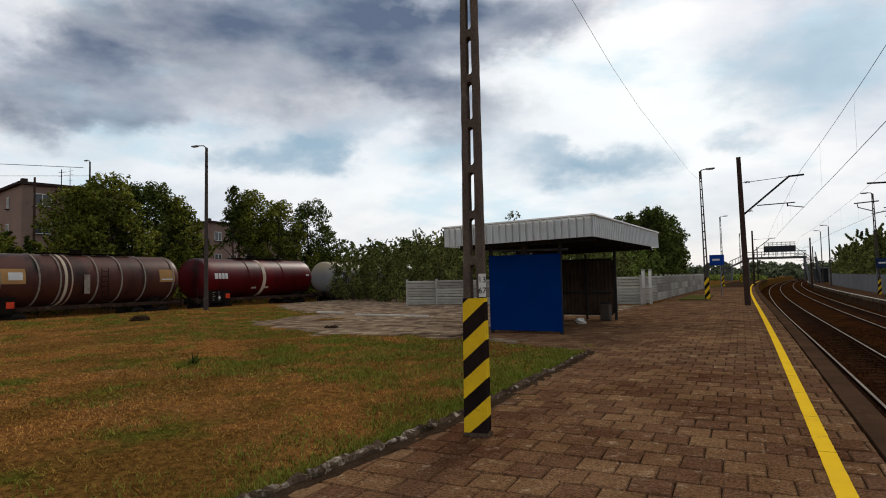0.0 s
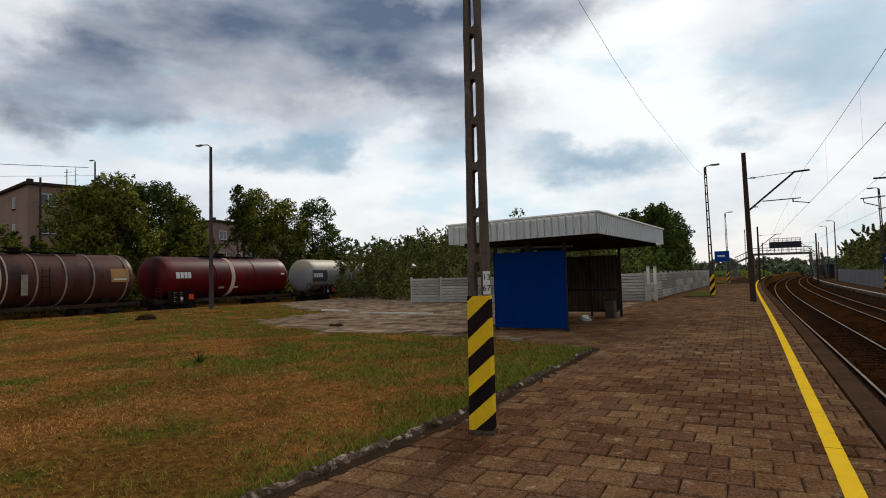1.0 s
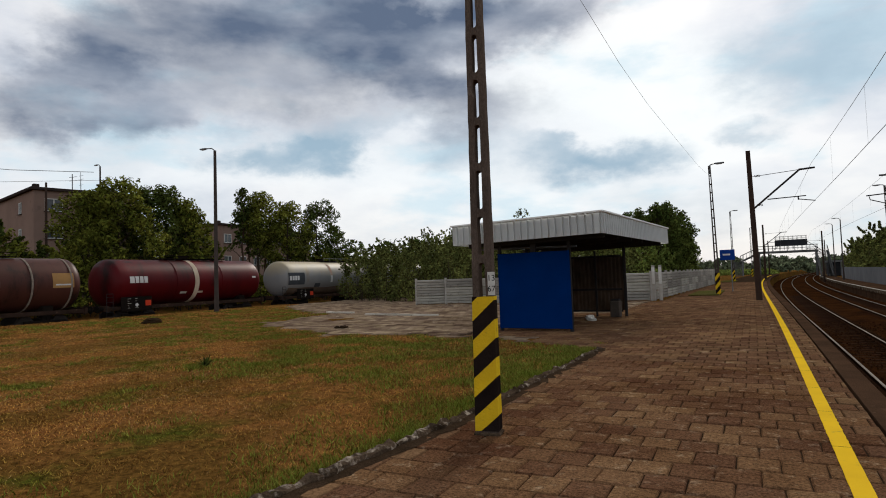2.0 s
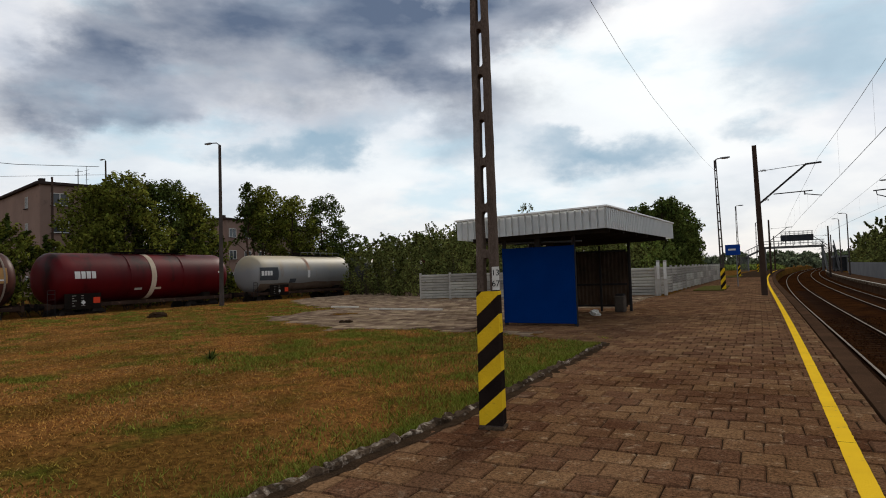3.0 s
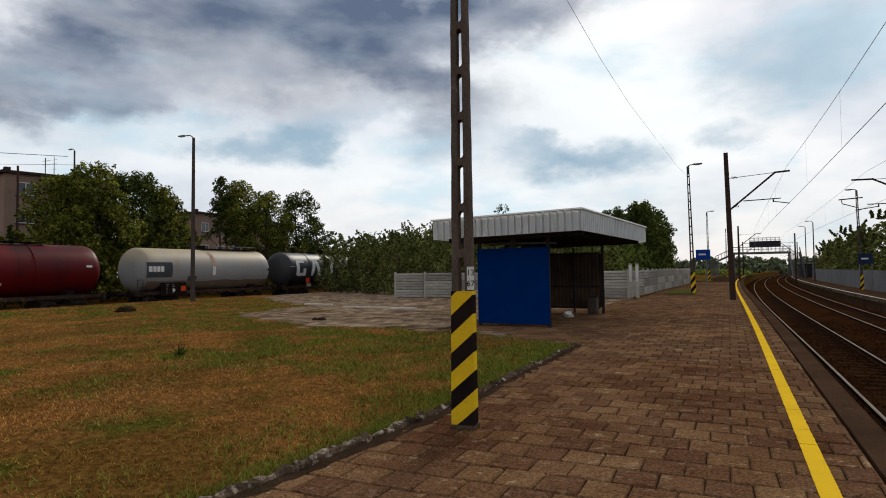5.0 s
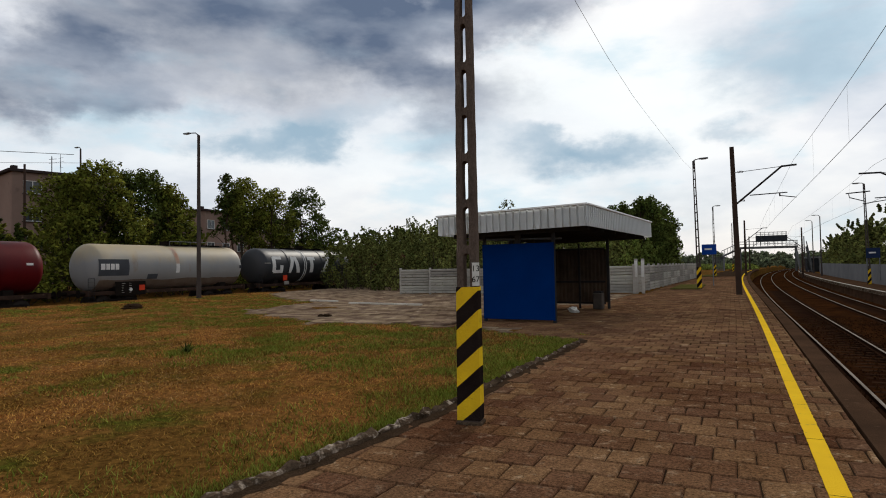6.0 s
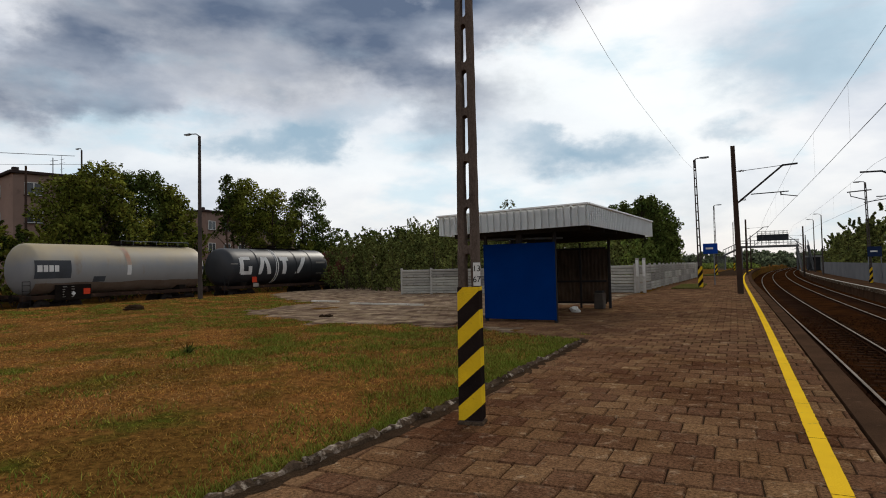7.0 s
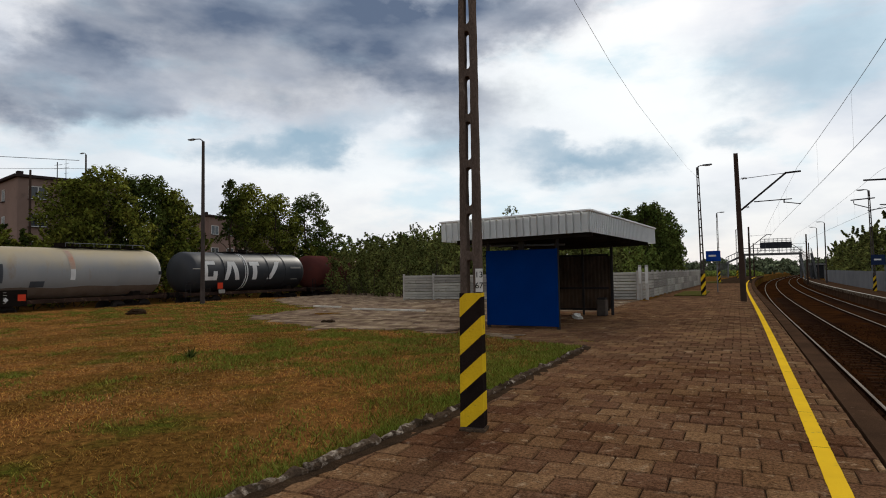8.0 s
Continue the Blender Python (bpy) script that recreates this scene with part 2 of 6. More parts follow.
M["white_plate"] = material("white_plate", (0.70, 0.69, 0.66), (0.55, 0.54, 0.50), 6.0, rough=0.5, bump=0.05)
M["ink"] = material("black_ink", (0.02, 0.02, 0.02), rough=0.6, bump=0)
M["blue"] = material("blue_painted_sheet", (0.001, 0.029, 0.150), (0.001, 0.022, 0.118), 1.2, (0.003, 0.038, 0.175), 5, 0.3, rough=0.55, bump=0.06, bump_scale=12, spec=0.10)
M["fascia"] = material("white_trapezoid_sheet", (0.86, 0.87, 0.86), (0.78, 0.80, 0.79), 1.0, (0.58, 0.57, 0.53), 6, 0.25, rough=0.6, bump=0.06, stretch=(1, 1, 0.3), spec=0.2)
M["cap"] = material("white_roof_cap", (0.80, 0.80, 0.78), (0.7, 0.7, 0.68), 2.0, rough=0.5, bump=0.05, spec=0.3)
M["steel_dark"] = material("dark_painted_steel", (0.030, 0.030, 0.033), (0.045, 0.04, 0.036), 3.0, rough=0.6, bump=0.1)
M["shed_wall"] = material("brown_corrugated_sheet", (0.130, 0.098, 0.074), (0.080, 0.062, 0.048), 2.0, rough=0.6, bump=0.1)
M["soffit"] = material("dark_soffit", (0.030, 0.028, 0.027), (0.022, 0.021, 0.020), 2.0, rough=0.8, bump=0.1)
M["bin"] = material("concrete_bin", (0.11, 0.090, 0.074), (0.075, 0.062, 0.052), 4.0, rough=0.9, bump=0.5)
M["bench"] = material("worn_bench_wood", (0.12, 0.075, 0.045), (0.08, 0.05, 0.03), 5.0, rough=0.7, bump=0.3, stretch=(6, 0.6, 6))
M["plastic"] = material("pale_plastic", (0.82, 0.80, 0.74), (0.60, 0.57, 0.50), 14.0, (0.25, 0.22, 0.18), 22, 0.35, rough=0.45, bump=0.4, bump_scale=30, spec=0.3)
M["fence"] = material("concrete_fence_panel", (0.44, 0.41, 0.36), (0.28, 0.26, 0.225), 0.8, (0.15, 0.13, 0.105), 4, 0.45, rough=0.9, bump=0.5, bump_scale=25, per_piece=0.30)
M["fence_post"] = material("concrete_fence_post", (0.47, 0.44, 0.395), (0.33, 0.305, 0.27), 2.0, rough=0.9, bump=0.4, per_piece=0.08)
M["mast"] = material("rusty_brown_mast", (0.050, 0.034, 0.028), (0.075, 0.048, 0.036), 1.8, rough=0.75, bump=0.4)
M["grey_steel"] = material("galvanised_steel", (0.20, 0.21, 0.22), (0.14, 0.145, 0.15), 2.0, rough=0.5, metal=0.6, bump=0.1)
M["lamp_glass"] = material("lamp_lens", (0.45, 0.45, 0.43), (0.38, 0.38, 0.36), 3.0, rough=0.3, bump=0)
M["wire"] = material("overhead_wire", (0.24, 0.25, 0.26), rough=0.6, bump=0)
M["insulator"] = material("brown_insulator", (0.05, 0.025, 0.015), rough=0.3, bump=0)
M["sign_blue"] = material("blue_sign", (0.012, 0.055, 0.30), (0.010, 0.045, 0.24), 2.0, rough=0.4, bump=0)
# darker and duller than the other sign's blue
M["sign_dark"] = material("dull_dark_blue_sign", (0.020, 0.032, 0.075), (0.016, 0.026, 0.06), 2.0, rough=0.6, bump=0)
M["white"] = material("white_lettering", (0.72, 0.71, 0.69), (0.60, 0.59, 0.57), 2.0, rough=0.6, bump=0.05)
M["bridge"] = material("grey_bridge_paint", (0.150, 0.145, 0.140), (0.10, 0.098, 0.095), 0.8, rough=0.7, bump=0.2)
M["board"] = material("dark_board", (0.030, 0.034, 0.040), (0.05, 0.05, 0.055), 1.0, rough=0.6, bump=0)
M["stair_side"] = material("pale_stair_cladding", (0.30, 0.30, 0.30), (0.22, 0.22, 0.22), 0.6, rough=0.7, bump=0.1)
M["wall_far"] = material("far_wall_concrete", (0.20, 0.20, 0.205), (0.15, 0.15, 0.155), 0.5, rough=0.9, bump=0.3, bump_scale=12)
M["plaster"] = material("pink_grey_plaster", (0.27, 0.185, 0.150), (0.21, 0.145, 0.118), 0.25, (0.15, 0.108, 0.088), 0.9, 0.4, rough=0.95, bump=0.2, bump_scale=12, spec=0.03)
M["roof_felt"] = material("dark_roof_felt", (0.055, 0.040, 0.036), (0.04, 0.03, 0.028), 1.0, rough=0.9, bump=0.2)
M["frame_white"] = material("white_window_frame", (0.60, 0.59, 0.56), (0.5, 0.49, 0.46), 3.0, rough=0.5, bump=0)
M["glass"] = material("window_glass", (0.05, 0.055, 0.06), (0.03, 0.035, 0.04), 0.8, rough=0.12, bump=0, spec=0.35)
M["bark"] = material("bark", (0.070, 0.052, 0.038), (0.045, 0.034, 0.026), 4.0, rough=0.95, bump=0.9, bump_scale=18, stretch=(1, 1, 0.25))
M["pine_bark"] = material("pine_bark", (0.13, 0.075, 0.045), (0.06, 0.045, 0.035), 1.5, rough=0.95, bump=0.9, bump_scale=18, stretch=(1, 1, 0.25))
M["leaf"] = leaf_material("leaf_green", (0.215, 0.210, 0.036), (0.050, 0.064, 0.012))
M["leaf_dark"] = leaf_material("leaf_dark_green", (0.085, 0.100, 0.024), (0.036, 0.052, 0.013))
M["leaf_bush"] = leaf_material("leaf_olive_green", (0.160, 0.165, 0.050), (0.052, 0.062, 0.020))
M["leaf_light"] = leaf_material("leaf_light_green", (0.185, 0.215, 0.052), (0.105, 0.135, 0.032))
# greyer than the near leaves: distance haze is mixed into this colour
M["leaf_far"] = leaf_material("leaf_far_hazed_green", (0.150, 0.170, 0.100), (0.100, 0.120, 0.070))
# tank wagons
M["tank_brown"] = material("brown_tank_paint", (0.088, 0.029, 0.020), (0.048, 0.018, 0.013), 0.4, (0.014, 0.009, 0.007), 0.9, 0.6, rough=0.46, bump=0.08, bump_scale=14, stretch=(1, 1, 0.35), spec=0.14)
M["tank_red"] = material("dark_red_tank_paint", (0.120, 0.004, 0.006), (0.040, 0.003, 0.004), 0.3, (0.016, 0.005, 0.004), 0.6, 0.62, rough=0.45, bump=0.08, bump_scale=14, stretch=(1, 1, 0.35), spec=0.125)
M["tank_grey"] = material("grey_tank_paint", (0.285, 0.280, 0.270), (0.225, 0.228, 0.230), 0.35, (0.230, 0.165, 0.115), 0.8, 0.45, rough=0.5, bump=0.06, bump_scale=14, stretch=(1, 1, 0.4), spec=0.16)


def tint_top_sheen(m, colour, low, high):
    """A tank top's sky sheen put into the colour: cream, thinning towards the flanks."""
    nt = m.node_tree
    b = nt.nodes["Principled BSDF"]
    src = b.inputs["Base Color"].links[0].from_socket
    N, L = nt.nodes.new, nt.links.new
    sep, ramp, mx, nz = N("ShaderNodeSeparateXYZ"), N("ShaderNodeMapRange"), N("ShaderNodeMix"), N("ShaderNodeTexNoise")
    tc = N("ShaderNodeTexCoord").outputs["Object"]
    L(tc, sep.inputs[0])
    L(tc, nz.inputs["Vector"])
    nz.inputs["Scale"].default_value = 1.1
    add = N("ShaderNodeMath")
    L(sep.outputs["Z"], add.inputs[0])
    L(nz.outputs["Fac"], add.inputs[1])
    L(add.outputs[0], ramp.inputs["Value"])
    ramp.inputs["From Min"].default_value, ramp.inputs["From Max"].default_value = low + 0.5, high + 0.5
    mx.data_type = "RGBA"
    L(ramp.outputs["Result"], mx.inputs["Factor"])
    L(src, mx.inputs["A"])
    mx.inputs["B"].default_value = (*colour, 1)
    L(mx.outputs["Result"], b.inputs["Base Color"])


tint_top_sheen(M["tank_grey"], (0.36, 0.295, 0.19), 0.2, 1.2)
M["tank_black"] = material("black_tank_paint", (0.030, 0.032, 0.036), (0.042, 0.042, 0.045), 0.6, (0.06, 0.05, 0.045), 1.5, 0.3, rough=0.46, bump=0.06, bump_scale=14, stretch=(1, 1, 0.35), spec=0.20)
M["tank_rust"] = material("rusty_red_tank_paint", (0.13, 0.040, 0.032), (0.09, 0.032, 0.028), 0.5, (0.07, 0.05, 0.045), 1.2, 0.45, rough=0.6, bump=0.08, bump_scale=14)
M["belly_band"] = material("brown_belly_band", (0.185, 0.140, 0.108), (0.13, 0.092, 0.068), 1.2, (0.09, 0.055, 0.04), 3, 0.35, rough=0.8, bump=0.1)
M["sole"] = material("dirty_solebar", (0.060, 0.036, 0.026), (0.030, 0.019, 0.015), 1.4, (0.19, 0.115, 0.080), 3, 0.42, rough=0.95, bump=0.3, spec=0.05)
M["under"] = material("black_underframe", (0.012, 0.010, 0.009), (0.020, 0.015, 0.012), 2.0, rough=0.95, bump=0.3, spec=0.05)
M["wheel"] = material("wheel_steel", (0.045, 0.036, 0.031), (0.03, 0.025, 0.022), 2.0, rough=0.6, metal=0.4, bump=0.2)
M["strap_cream"] = material("cream_band", (0.62, 0.52, 0.40), (0.50, 0.40, 0.30), 2.0, rough=0.6, bump=0.1)
M["strap_rust"] = material("orange_stained_band", (0.50, 0.26, 0.17), (0.42, 0.36, 0.30), 0.9, rough=0.65, bump=0.1)
M["pale_stain"] = material("pale_stained_board", (0.34, 0.285, 0.235), (0.20, 0.165, 0.135), 4.0, rough=0.8, bump=0)
M["orange"] = material("orange_plate", (0.70, 0.075, 0.030), (0.60, 0.06, 0.03), 3.0, rough=0.5, bump=0)
M["ochre"] = material("ochre_panel", (0.45, 0.26, 0.10), (0.36, 0.21, 0.09), 2.0, rough=0.6, bump=0)
M["charcoal"] = material("charcoal_panel", (0.075, 0.080, 0.090), (0.06, 0.064, 0.07), 2.0, rough=0.5, bump=0)


# ---------------------------------------------------------------- building helpers
def box(bm, cx, cy, cz, sx, sy, sz, bevel=0.0, turn=None):
    m = Matrix.Translation((cx, cy, cz)) @ (turn or Matrix()) @ Matrix.Diagonal((sx, sy, sz, 1))
    made = bmesh.ops.create_cube(bm, size=1, matrix=m)["verts"]
    if bevel:
        edges = {e for v in made for e in v.link_edges}
        bmesh.ops.bevel(bm, geom=list(edges), offset=bevel, segments=1, affect="EDGES")
    return bm


def rod(bm, a, b, r0, r1=None, n=10, caps=True):
    a, b = Vector(a), Vector(b)
    d = b - a
    m = Matrix.Translation((a + b) / 2) @ d.to_track_quat("Z", "Y").to_matrix().to_4x4()
    bmesh.ops.create_cone(bm, cap_ends=caps, segments=n, radius1=r0, radius2=r0 if r1 is None else r1, depth=d.length, matrix=m)
    return bm


def tube(bm, pts, radii, n=8):
    """One connected tapering tube through the points."""
    rings = []
    for i, (p, r) in enumerate(zip(pts, radii)):
        d = (pts[min(i + 1, len(pts) - 1)] - pts[max(i - 1, 0)]).normalized()
        q = d.to_track_quat("Z", "Y")
        rings.append([bm.verts.new(p + q @ Vector((r * math.cos(2 * math.pi * k / n), r * math.sin(2 * math.pi * k / n), 0))) for k in range(n)])
    for a, b in zip(rings, rings[1:]):
        for k in range(n):
            j = (k + 1) % n
            bm.faces.new((a[k], a[j], b[j], b[k]))
    bm.faces.new(rings[-1])
    return bm


def lathe_y(bm, profile, n=40):
    """A body of rings about the y axis; profile: (y, radius)."""
    rings = []
    for y, r in profile:
        if r < 1e-4:
            rings.append([bm.verts.new((0, y, 0))])
        else:
            rings.append([bm.verts.new((r * math.cos(2 * math.pi * k / n), y, r * math.sin(2 * math.pi * k / n))) for k in range(n)])
    for p, q in zip(rings, rings[1:]):
        for k in range(n):
            j = (k + 1) % n
            if len(p) == 1:
                bm.faces.new((p[0], q[k], q[j]))
            elif len(q) == 1:
                bm.faces.new((p[k], q[0], p[j]))
            else:
                bm.faces.new((p[k], q[k], q[j], p[j]))
    bmesh.ops.recalc_face_normals(bm, faces=bm.faces[:])
    return bm


def mesh_of(name, bm, mat, smooth=False):
    me = bpy.data.meshes.new(name)
    bm.to_mesh(me)
    bm.free()
    me.materials.append(mat)
    if smooth:
        me.polygons.foreach_set("use_smooth", [True] * len(me.polygons))
        me.set_sharp_from_angle(angle=radians(40))
    return me


def part(name, bm, mat, parent, label="", smooth=False, at=None):
    ob = new(name, mesh_of(name, bm, mat, smooth))
    ob.parent = parent
    if at is not None:
        ob.matrix_basis = at
    if label:
        tagged(ob, label)
    return ob


def piece(name, me, parent, at):
    ob = new(name, me)
    ob.parent = parent
    ob.matrix_basis = at
    return ob


def thing(name, label, category, at=None, group="", kind=""):
    ob = new(name)
    ob.empty_display_size = 0.2
    if at is not None:
        ob.matrix_basis = at
    return tagged(ob, label, category, group, kind)


def solid(name, bm, mat, label, category, group="", kind="", smooth=False, at=None):
    ob = new(name, mesh_of(name, bm, mat, smooth))
    if at is not None:
        ob.matrix_basis = at
    return tagged(ob, label, category, group, kind)


def polys_mesh(name, corners, mat):
    """A mesh of separate flat faces; corners: array (faces, 3 or 4, 3)."""
    n, k, _ = corners.shape
    me = bpy.data.meshes.new(name)
    me.vertices.add(n * k)
    me.vertices.foreach_set("co", corners.astype(np.float32).ravel())
    me.loops.add(n * k)
    me.loops.foreach_set("vertex_index", np.arange(n * k, dtype=np.int32))
    me.polygons.add(n)
    me.polygons.foreach_set("loop_start", np.arange(0, n * k, k, dtype=np.int32))
    me.polygons.foreach_set("loop_total", np.full(n, k, dtype=np.int32))
    me.update(calc_edges=True)
    me.materials.append(mat)
    return me


def bend(y):
    """How far the line has curved to the side at y: a slight lean inwards, then the long curve."""
    s = min(1.0, max(0.0, (y - 12.0) / 40.0))
    far = max(0.0, y - 52.0)
    return -0.21 * s * s * (3 - 2 * s) + (far * far / 2900.0 if far < 240 else 19.86 + (far - 240) * 0.1655)


def kerb_x(y):
    """The middle of the kerb between the grass and the platform."""
    return -3.02 - 0.61 * max(0.0, (7.0 - max(1.8, y)) / 6.0) ** 1.4


def swept(name, profile, y0, y1, mat, step=6.0, smooth=False):
    """A closed profile of (x, z) swept along the curving line."""
    bm = bmesh.new()
    ys = [y0]
    while ys[-1] < y1 - 1e-6:
        ys.append(min(y1, ys[-1] + step))
    rings = [[bm.verts.new((x + bend(y), y, z)) for x, z in profile] for y in ys]
    k = len(profile)
    for p, q in zip(rings, rings[1:]):
        for i in range(k):
            bm.faces.new((p[i], p[(i + 1) % k], q[(i + 1) % k], q[i]))
    bm.faces.new(rings[0])
    bm.faces.new(rings[-1])
    bmesh.ops.recalc_face_normals(bm, faces=bm.faces[:])
    return mesh_of(name, bm, mat, smooth)


def thing_part(name, parent, at=None):
    o = new(name)
    o.parent = parent
    if at is not None:
        o.matrix_basis = at
    return o


# ---------------------------------------------------------------- ground and platforms
PLAZA = [(-3.15, 12.75), (-6.8, 15.1), (-10.6, 14.5), (-17.6, 17.8), (-18.3, 19.0), (-18.9, 24.0), (-22.8, 26.6), (-24.4, 27.9), (-29.6, 32.9), (-31.3, 36.5), (-31.3, 45.5), (-18.0, 45.5), (-18.0, 33.0), (-5.5, 33.6), (-4.7, 36.0), (-4.7, 75.0), (-2.9, 75.0), (-2.9, 12.75)]


def inside(x, y, poly):
    hit = False
    for (x0, y0), (x1, y1) in zip(poly, poly[1:] + poly[:1]):
        if (y0 > y) != (y1 > y) and x < (x1 - x0) * (y - y0) / (y1 - y0) + x0:
            hit = not hit
    return hit


def in_yard(x, y):
    """The paved yard, with a ragged, overgrown border."""
    wx = noise.noise((x * 0.9, y * 0.9, 4.0)) * 0.8 + noise.noise((x * 2.5, y * 2.5, 6.0)) * 0.35
    wy = noise.noise((x * 0.9, y * 0.9, 14.0)) * 0.8
    return inside(x + wx, y + wy, PLAZA)


def build_ground():
    """One sheet: turf, the two track beds let into it, out to the horizon."""
    cross = [(-900, -0.3), (-300, -0.3), (-120, 0.3), (-70, 0.6), (-48, 0.2), (-40.5, -0.5), (-38.6, -0.92), (-33.2, -0.92), (-31.9, -0.35), (-30.8, -0.03), (-24, 0.0), (-16, 0.0),
             (-8, -0.01), (-3.54, 0.0), (-3.50, -0.07), (1.24, -0.07), (1.28, -1.62), (8.80, -1.62), (8.84, -0.58), (12.0, -0.58), (20, -0.5), (60, -0.4), (200, -0.3), (900, -0.3)]
    ys = [-300, -80, -30] + list(range(-20, 0, 4)) + list(range(0, 14)) + [13.1] + list(range(16, 60, 4)) + list(range(60, 300, 8)) + [340, 420, 600, 900, 1800]
    bm = bmesh.new()
    rows = []
    for y in ys:
        step = kerb_x(max(1, y)) + 3.46 if y <= 13 else 0.0
        rows.append([bm.verts.new((x + (step if -3.6 < x < -3.45 else 0.0) + bend(y) * min(1, max(0, (x + 8) / 5)), y, z)) for x, z in cross])
    for p, q in zip(rows, rows[1:]):
        for i in range(len(cross) - 1):
            bm.faces.new((p[i], p[i + 1], q[i + 1], q[i]))
    solid("ground", bm, M["turf"], "dry brown and green trampled grass ground", "ground", kind="structure")


build_ground()


def build_soil():
    bm = bmesh.new()
    bm.faces.new([bm.verts.new((x, y, -0.004)) for x, y in reversed(PLAZA)])
    solid("plaza_bed", bm, M["soil"], "dark soil bed under worn concrete paving", "paving bed", kind="structure")


build_soil()

# the platform: a body with a concrete edge, rows of pavers laid into it
platform = thing("pavement", "worn reddish-grey concrete paver station platform", "platform", kind="structure")
ob = new("platform_body", swept("platform_body", [(-3.5, -0.07), (-3.5, -0.012), (0.98, -0.012), (0.98, -0.06)], -6, 150, M["soil"]))
ob.parent = platform
ob = new("edge_slab", swept("edge_slab", [(1.01, -0.30), (1.01, 0.004), (1.27, 0.008), (1.31, -0.02), (1.31, -0.16), (1.25, -0.18), (1.25, -0.30)], -6, 150, M["edge"]))
ob.parent = platform
ob = new("edge_wall", swept("edge_wall", [(1.10, -1.60), (1.10, -0.31), (1.24, -0.31), (1.24, -1.60)], -6, 150, M["edge"]))
ob.parent = platform


def build_yellow_line():
    """Lengths of paint with frayed edges and cracks between them."""
    line = thing("yellow_safety_line", "yellow painted safety line along the platform edge", "safety line", kind="structure")
    y = -1.0
    while y < 125:
        n = 1.46 if y < 24 else 12.0
        step = 0.073 if y < 24 else 3.0
        bm = bmesh.new()
        prev = None
        k = int(round(n / step))
        for i in range(k + 1):
            yy = y + 0.005 + (n - 0.010) * i / k
            a = 0.510 + (0.003 * noise.noise((1, yy * 4, 0)) + 0.007 * noise.noise((4, yy * 14, 0)) if y < 24 else 0)
            b = 0.650 + (0.003 * noise.noise((8, yy * 4, 0)) + 0.007 * noise.noise((6, yy * 14, 0)) if y < 24 else 0)
            v = [bm.verts.new((x + bend(yy), yy, z)) for x, z in ((a, 0.010), (a, 0.0175), (b, 0.0175), (b, 0.010))]
            if prev:
                for j in range(3):
                    bm.faces.new((prev[j], prev[j + 1], v[j + 1], v[j]))
            prev = v
        bmesh.ops.recalc_face_normals(bm, faces=bm.faces[:])
        part("painted_length", bm, M["yellow"], line)
        y += n


build_yellow_line()

PW, PD = 0.325, 0.365


def paver_bm(bm, w, d, h, x, y, z, tilt=0.0, lean=0.0, rough=0.0):
    c = 0.006 + rough
    low = [(-w / 2, -d / 2), (w / 2, -d / 2), (w / 2, d / 2), (-w / 2, d / 2)]
    if rough:
        low = [(a + random.uniform(-rough, rough), b + random.uniform(-rough, rough)) for a, b in low]
    top = [(a - math.copysign(c, a), b - math.copysign(c, b)) for a, b in low]
    vs = [bm.verts.new((x + a, y + b, z - h)) for a, b in low]
    vm = [bm.verts.new((x + a, y + b, z - 0.010 - rough + a * tilt + b * lean)) for a, b in low]
    vt = [bm.verts.new((x + a, y + b, z + a * tilt + b * lean)) for a, b in top]
    for p, q in ((vs, vm), (vm, vt)):
        for i in range(4):
            j = (i + 1) % 4
            bm.faces.new((p[i], p[j], q[j], q[i]))
    bm.faces.new(vt)


def build_kerb():
    bm_mesh = []
    for k in range(3):
        bm = bmesh.new()
        box(bm, 0, 0, 0, 0.11, 0.97, 0.26, 0.02)
        bmesh.ops.subdivide_edges(bm, edges=[e for e in bm.edges if e.calc_length() > 0.5], cuts=14)
        for v in bm.verts:
            v.co += Vector((noise.noise(v.co * 7 + Vector((k * 7, 0, 0))) * 0.05, 0, noise.noise(v.co * 9 + Vector((0, k * 5, 0))) * 0.045 + noise.noise(v.co * 28) * 0.02))
        bm_mesh.append(mesh_of("kerbstone", bm, M["kerb"]))
    kerb = thing("kerb", "weathered mossy concrete kerb between grass and platform", "kerb", kind="structure")
    n = 12
    for i in range(n):
        y = 1.0 + 11.9 * (i + 0.5) / n
        p = Vector((kerb_x(y), y, 0))
        turn = math.degrees(math.atan2(kerb_x(y - 0.5) - kerb_x(y + 0.5), 1.0))
        piece("kerbstone", bm_mesh[i % 3], kerb, pose(p.x + random.uniform(-.012, .012), p.y, -0.082 + random.uniform(-.03, .022), random.uniform(-1, 1), random.uniform(-5, 5), turn + random.uniform(-1.2, 1.2)))

    # dark strip on the platform side: washed earth, with the kerb's shade painted in
    bm = bmesh.new()
    prev = None
    for i in range(120):
        y = 1.0 + i * 0.1
        x = kerb_x(y) + 0.05
        w = 0.12 + 0.06 * noise.noise((0, y * 1.3, 2)) + 0.06 * noise.noise((0, y * 5, 7))
        v = [bm.verts.new((x - 0.03, y, 0.018)), bm.verts.new((x + max(0.01, w), y, 0.008))]
        if prev:
            bm.faces.new((prev[0], prev[1], v[1], v[0]))
        prev = v
    solid("washed_earth", bm, M["soil"], "dark earth and painted shade along the kerb", "earth", kind="stuff")


build_kerb()


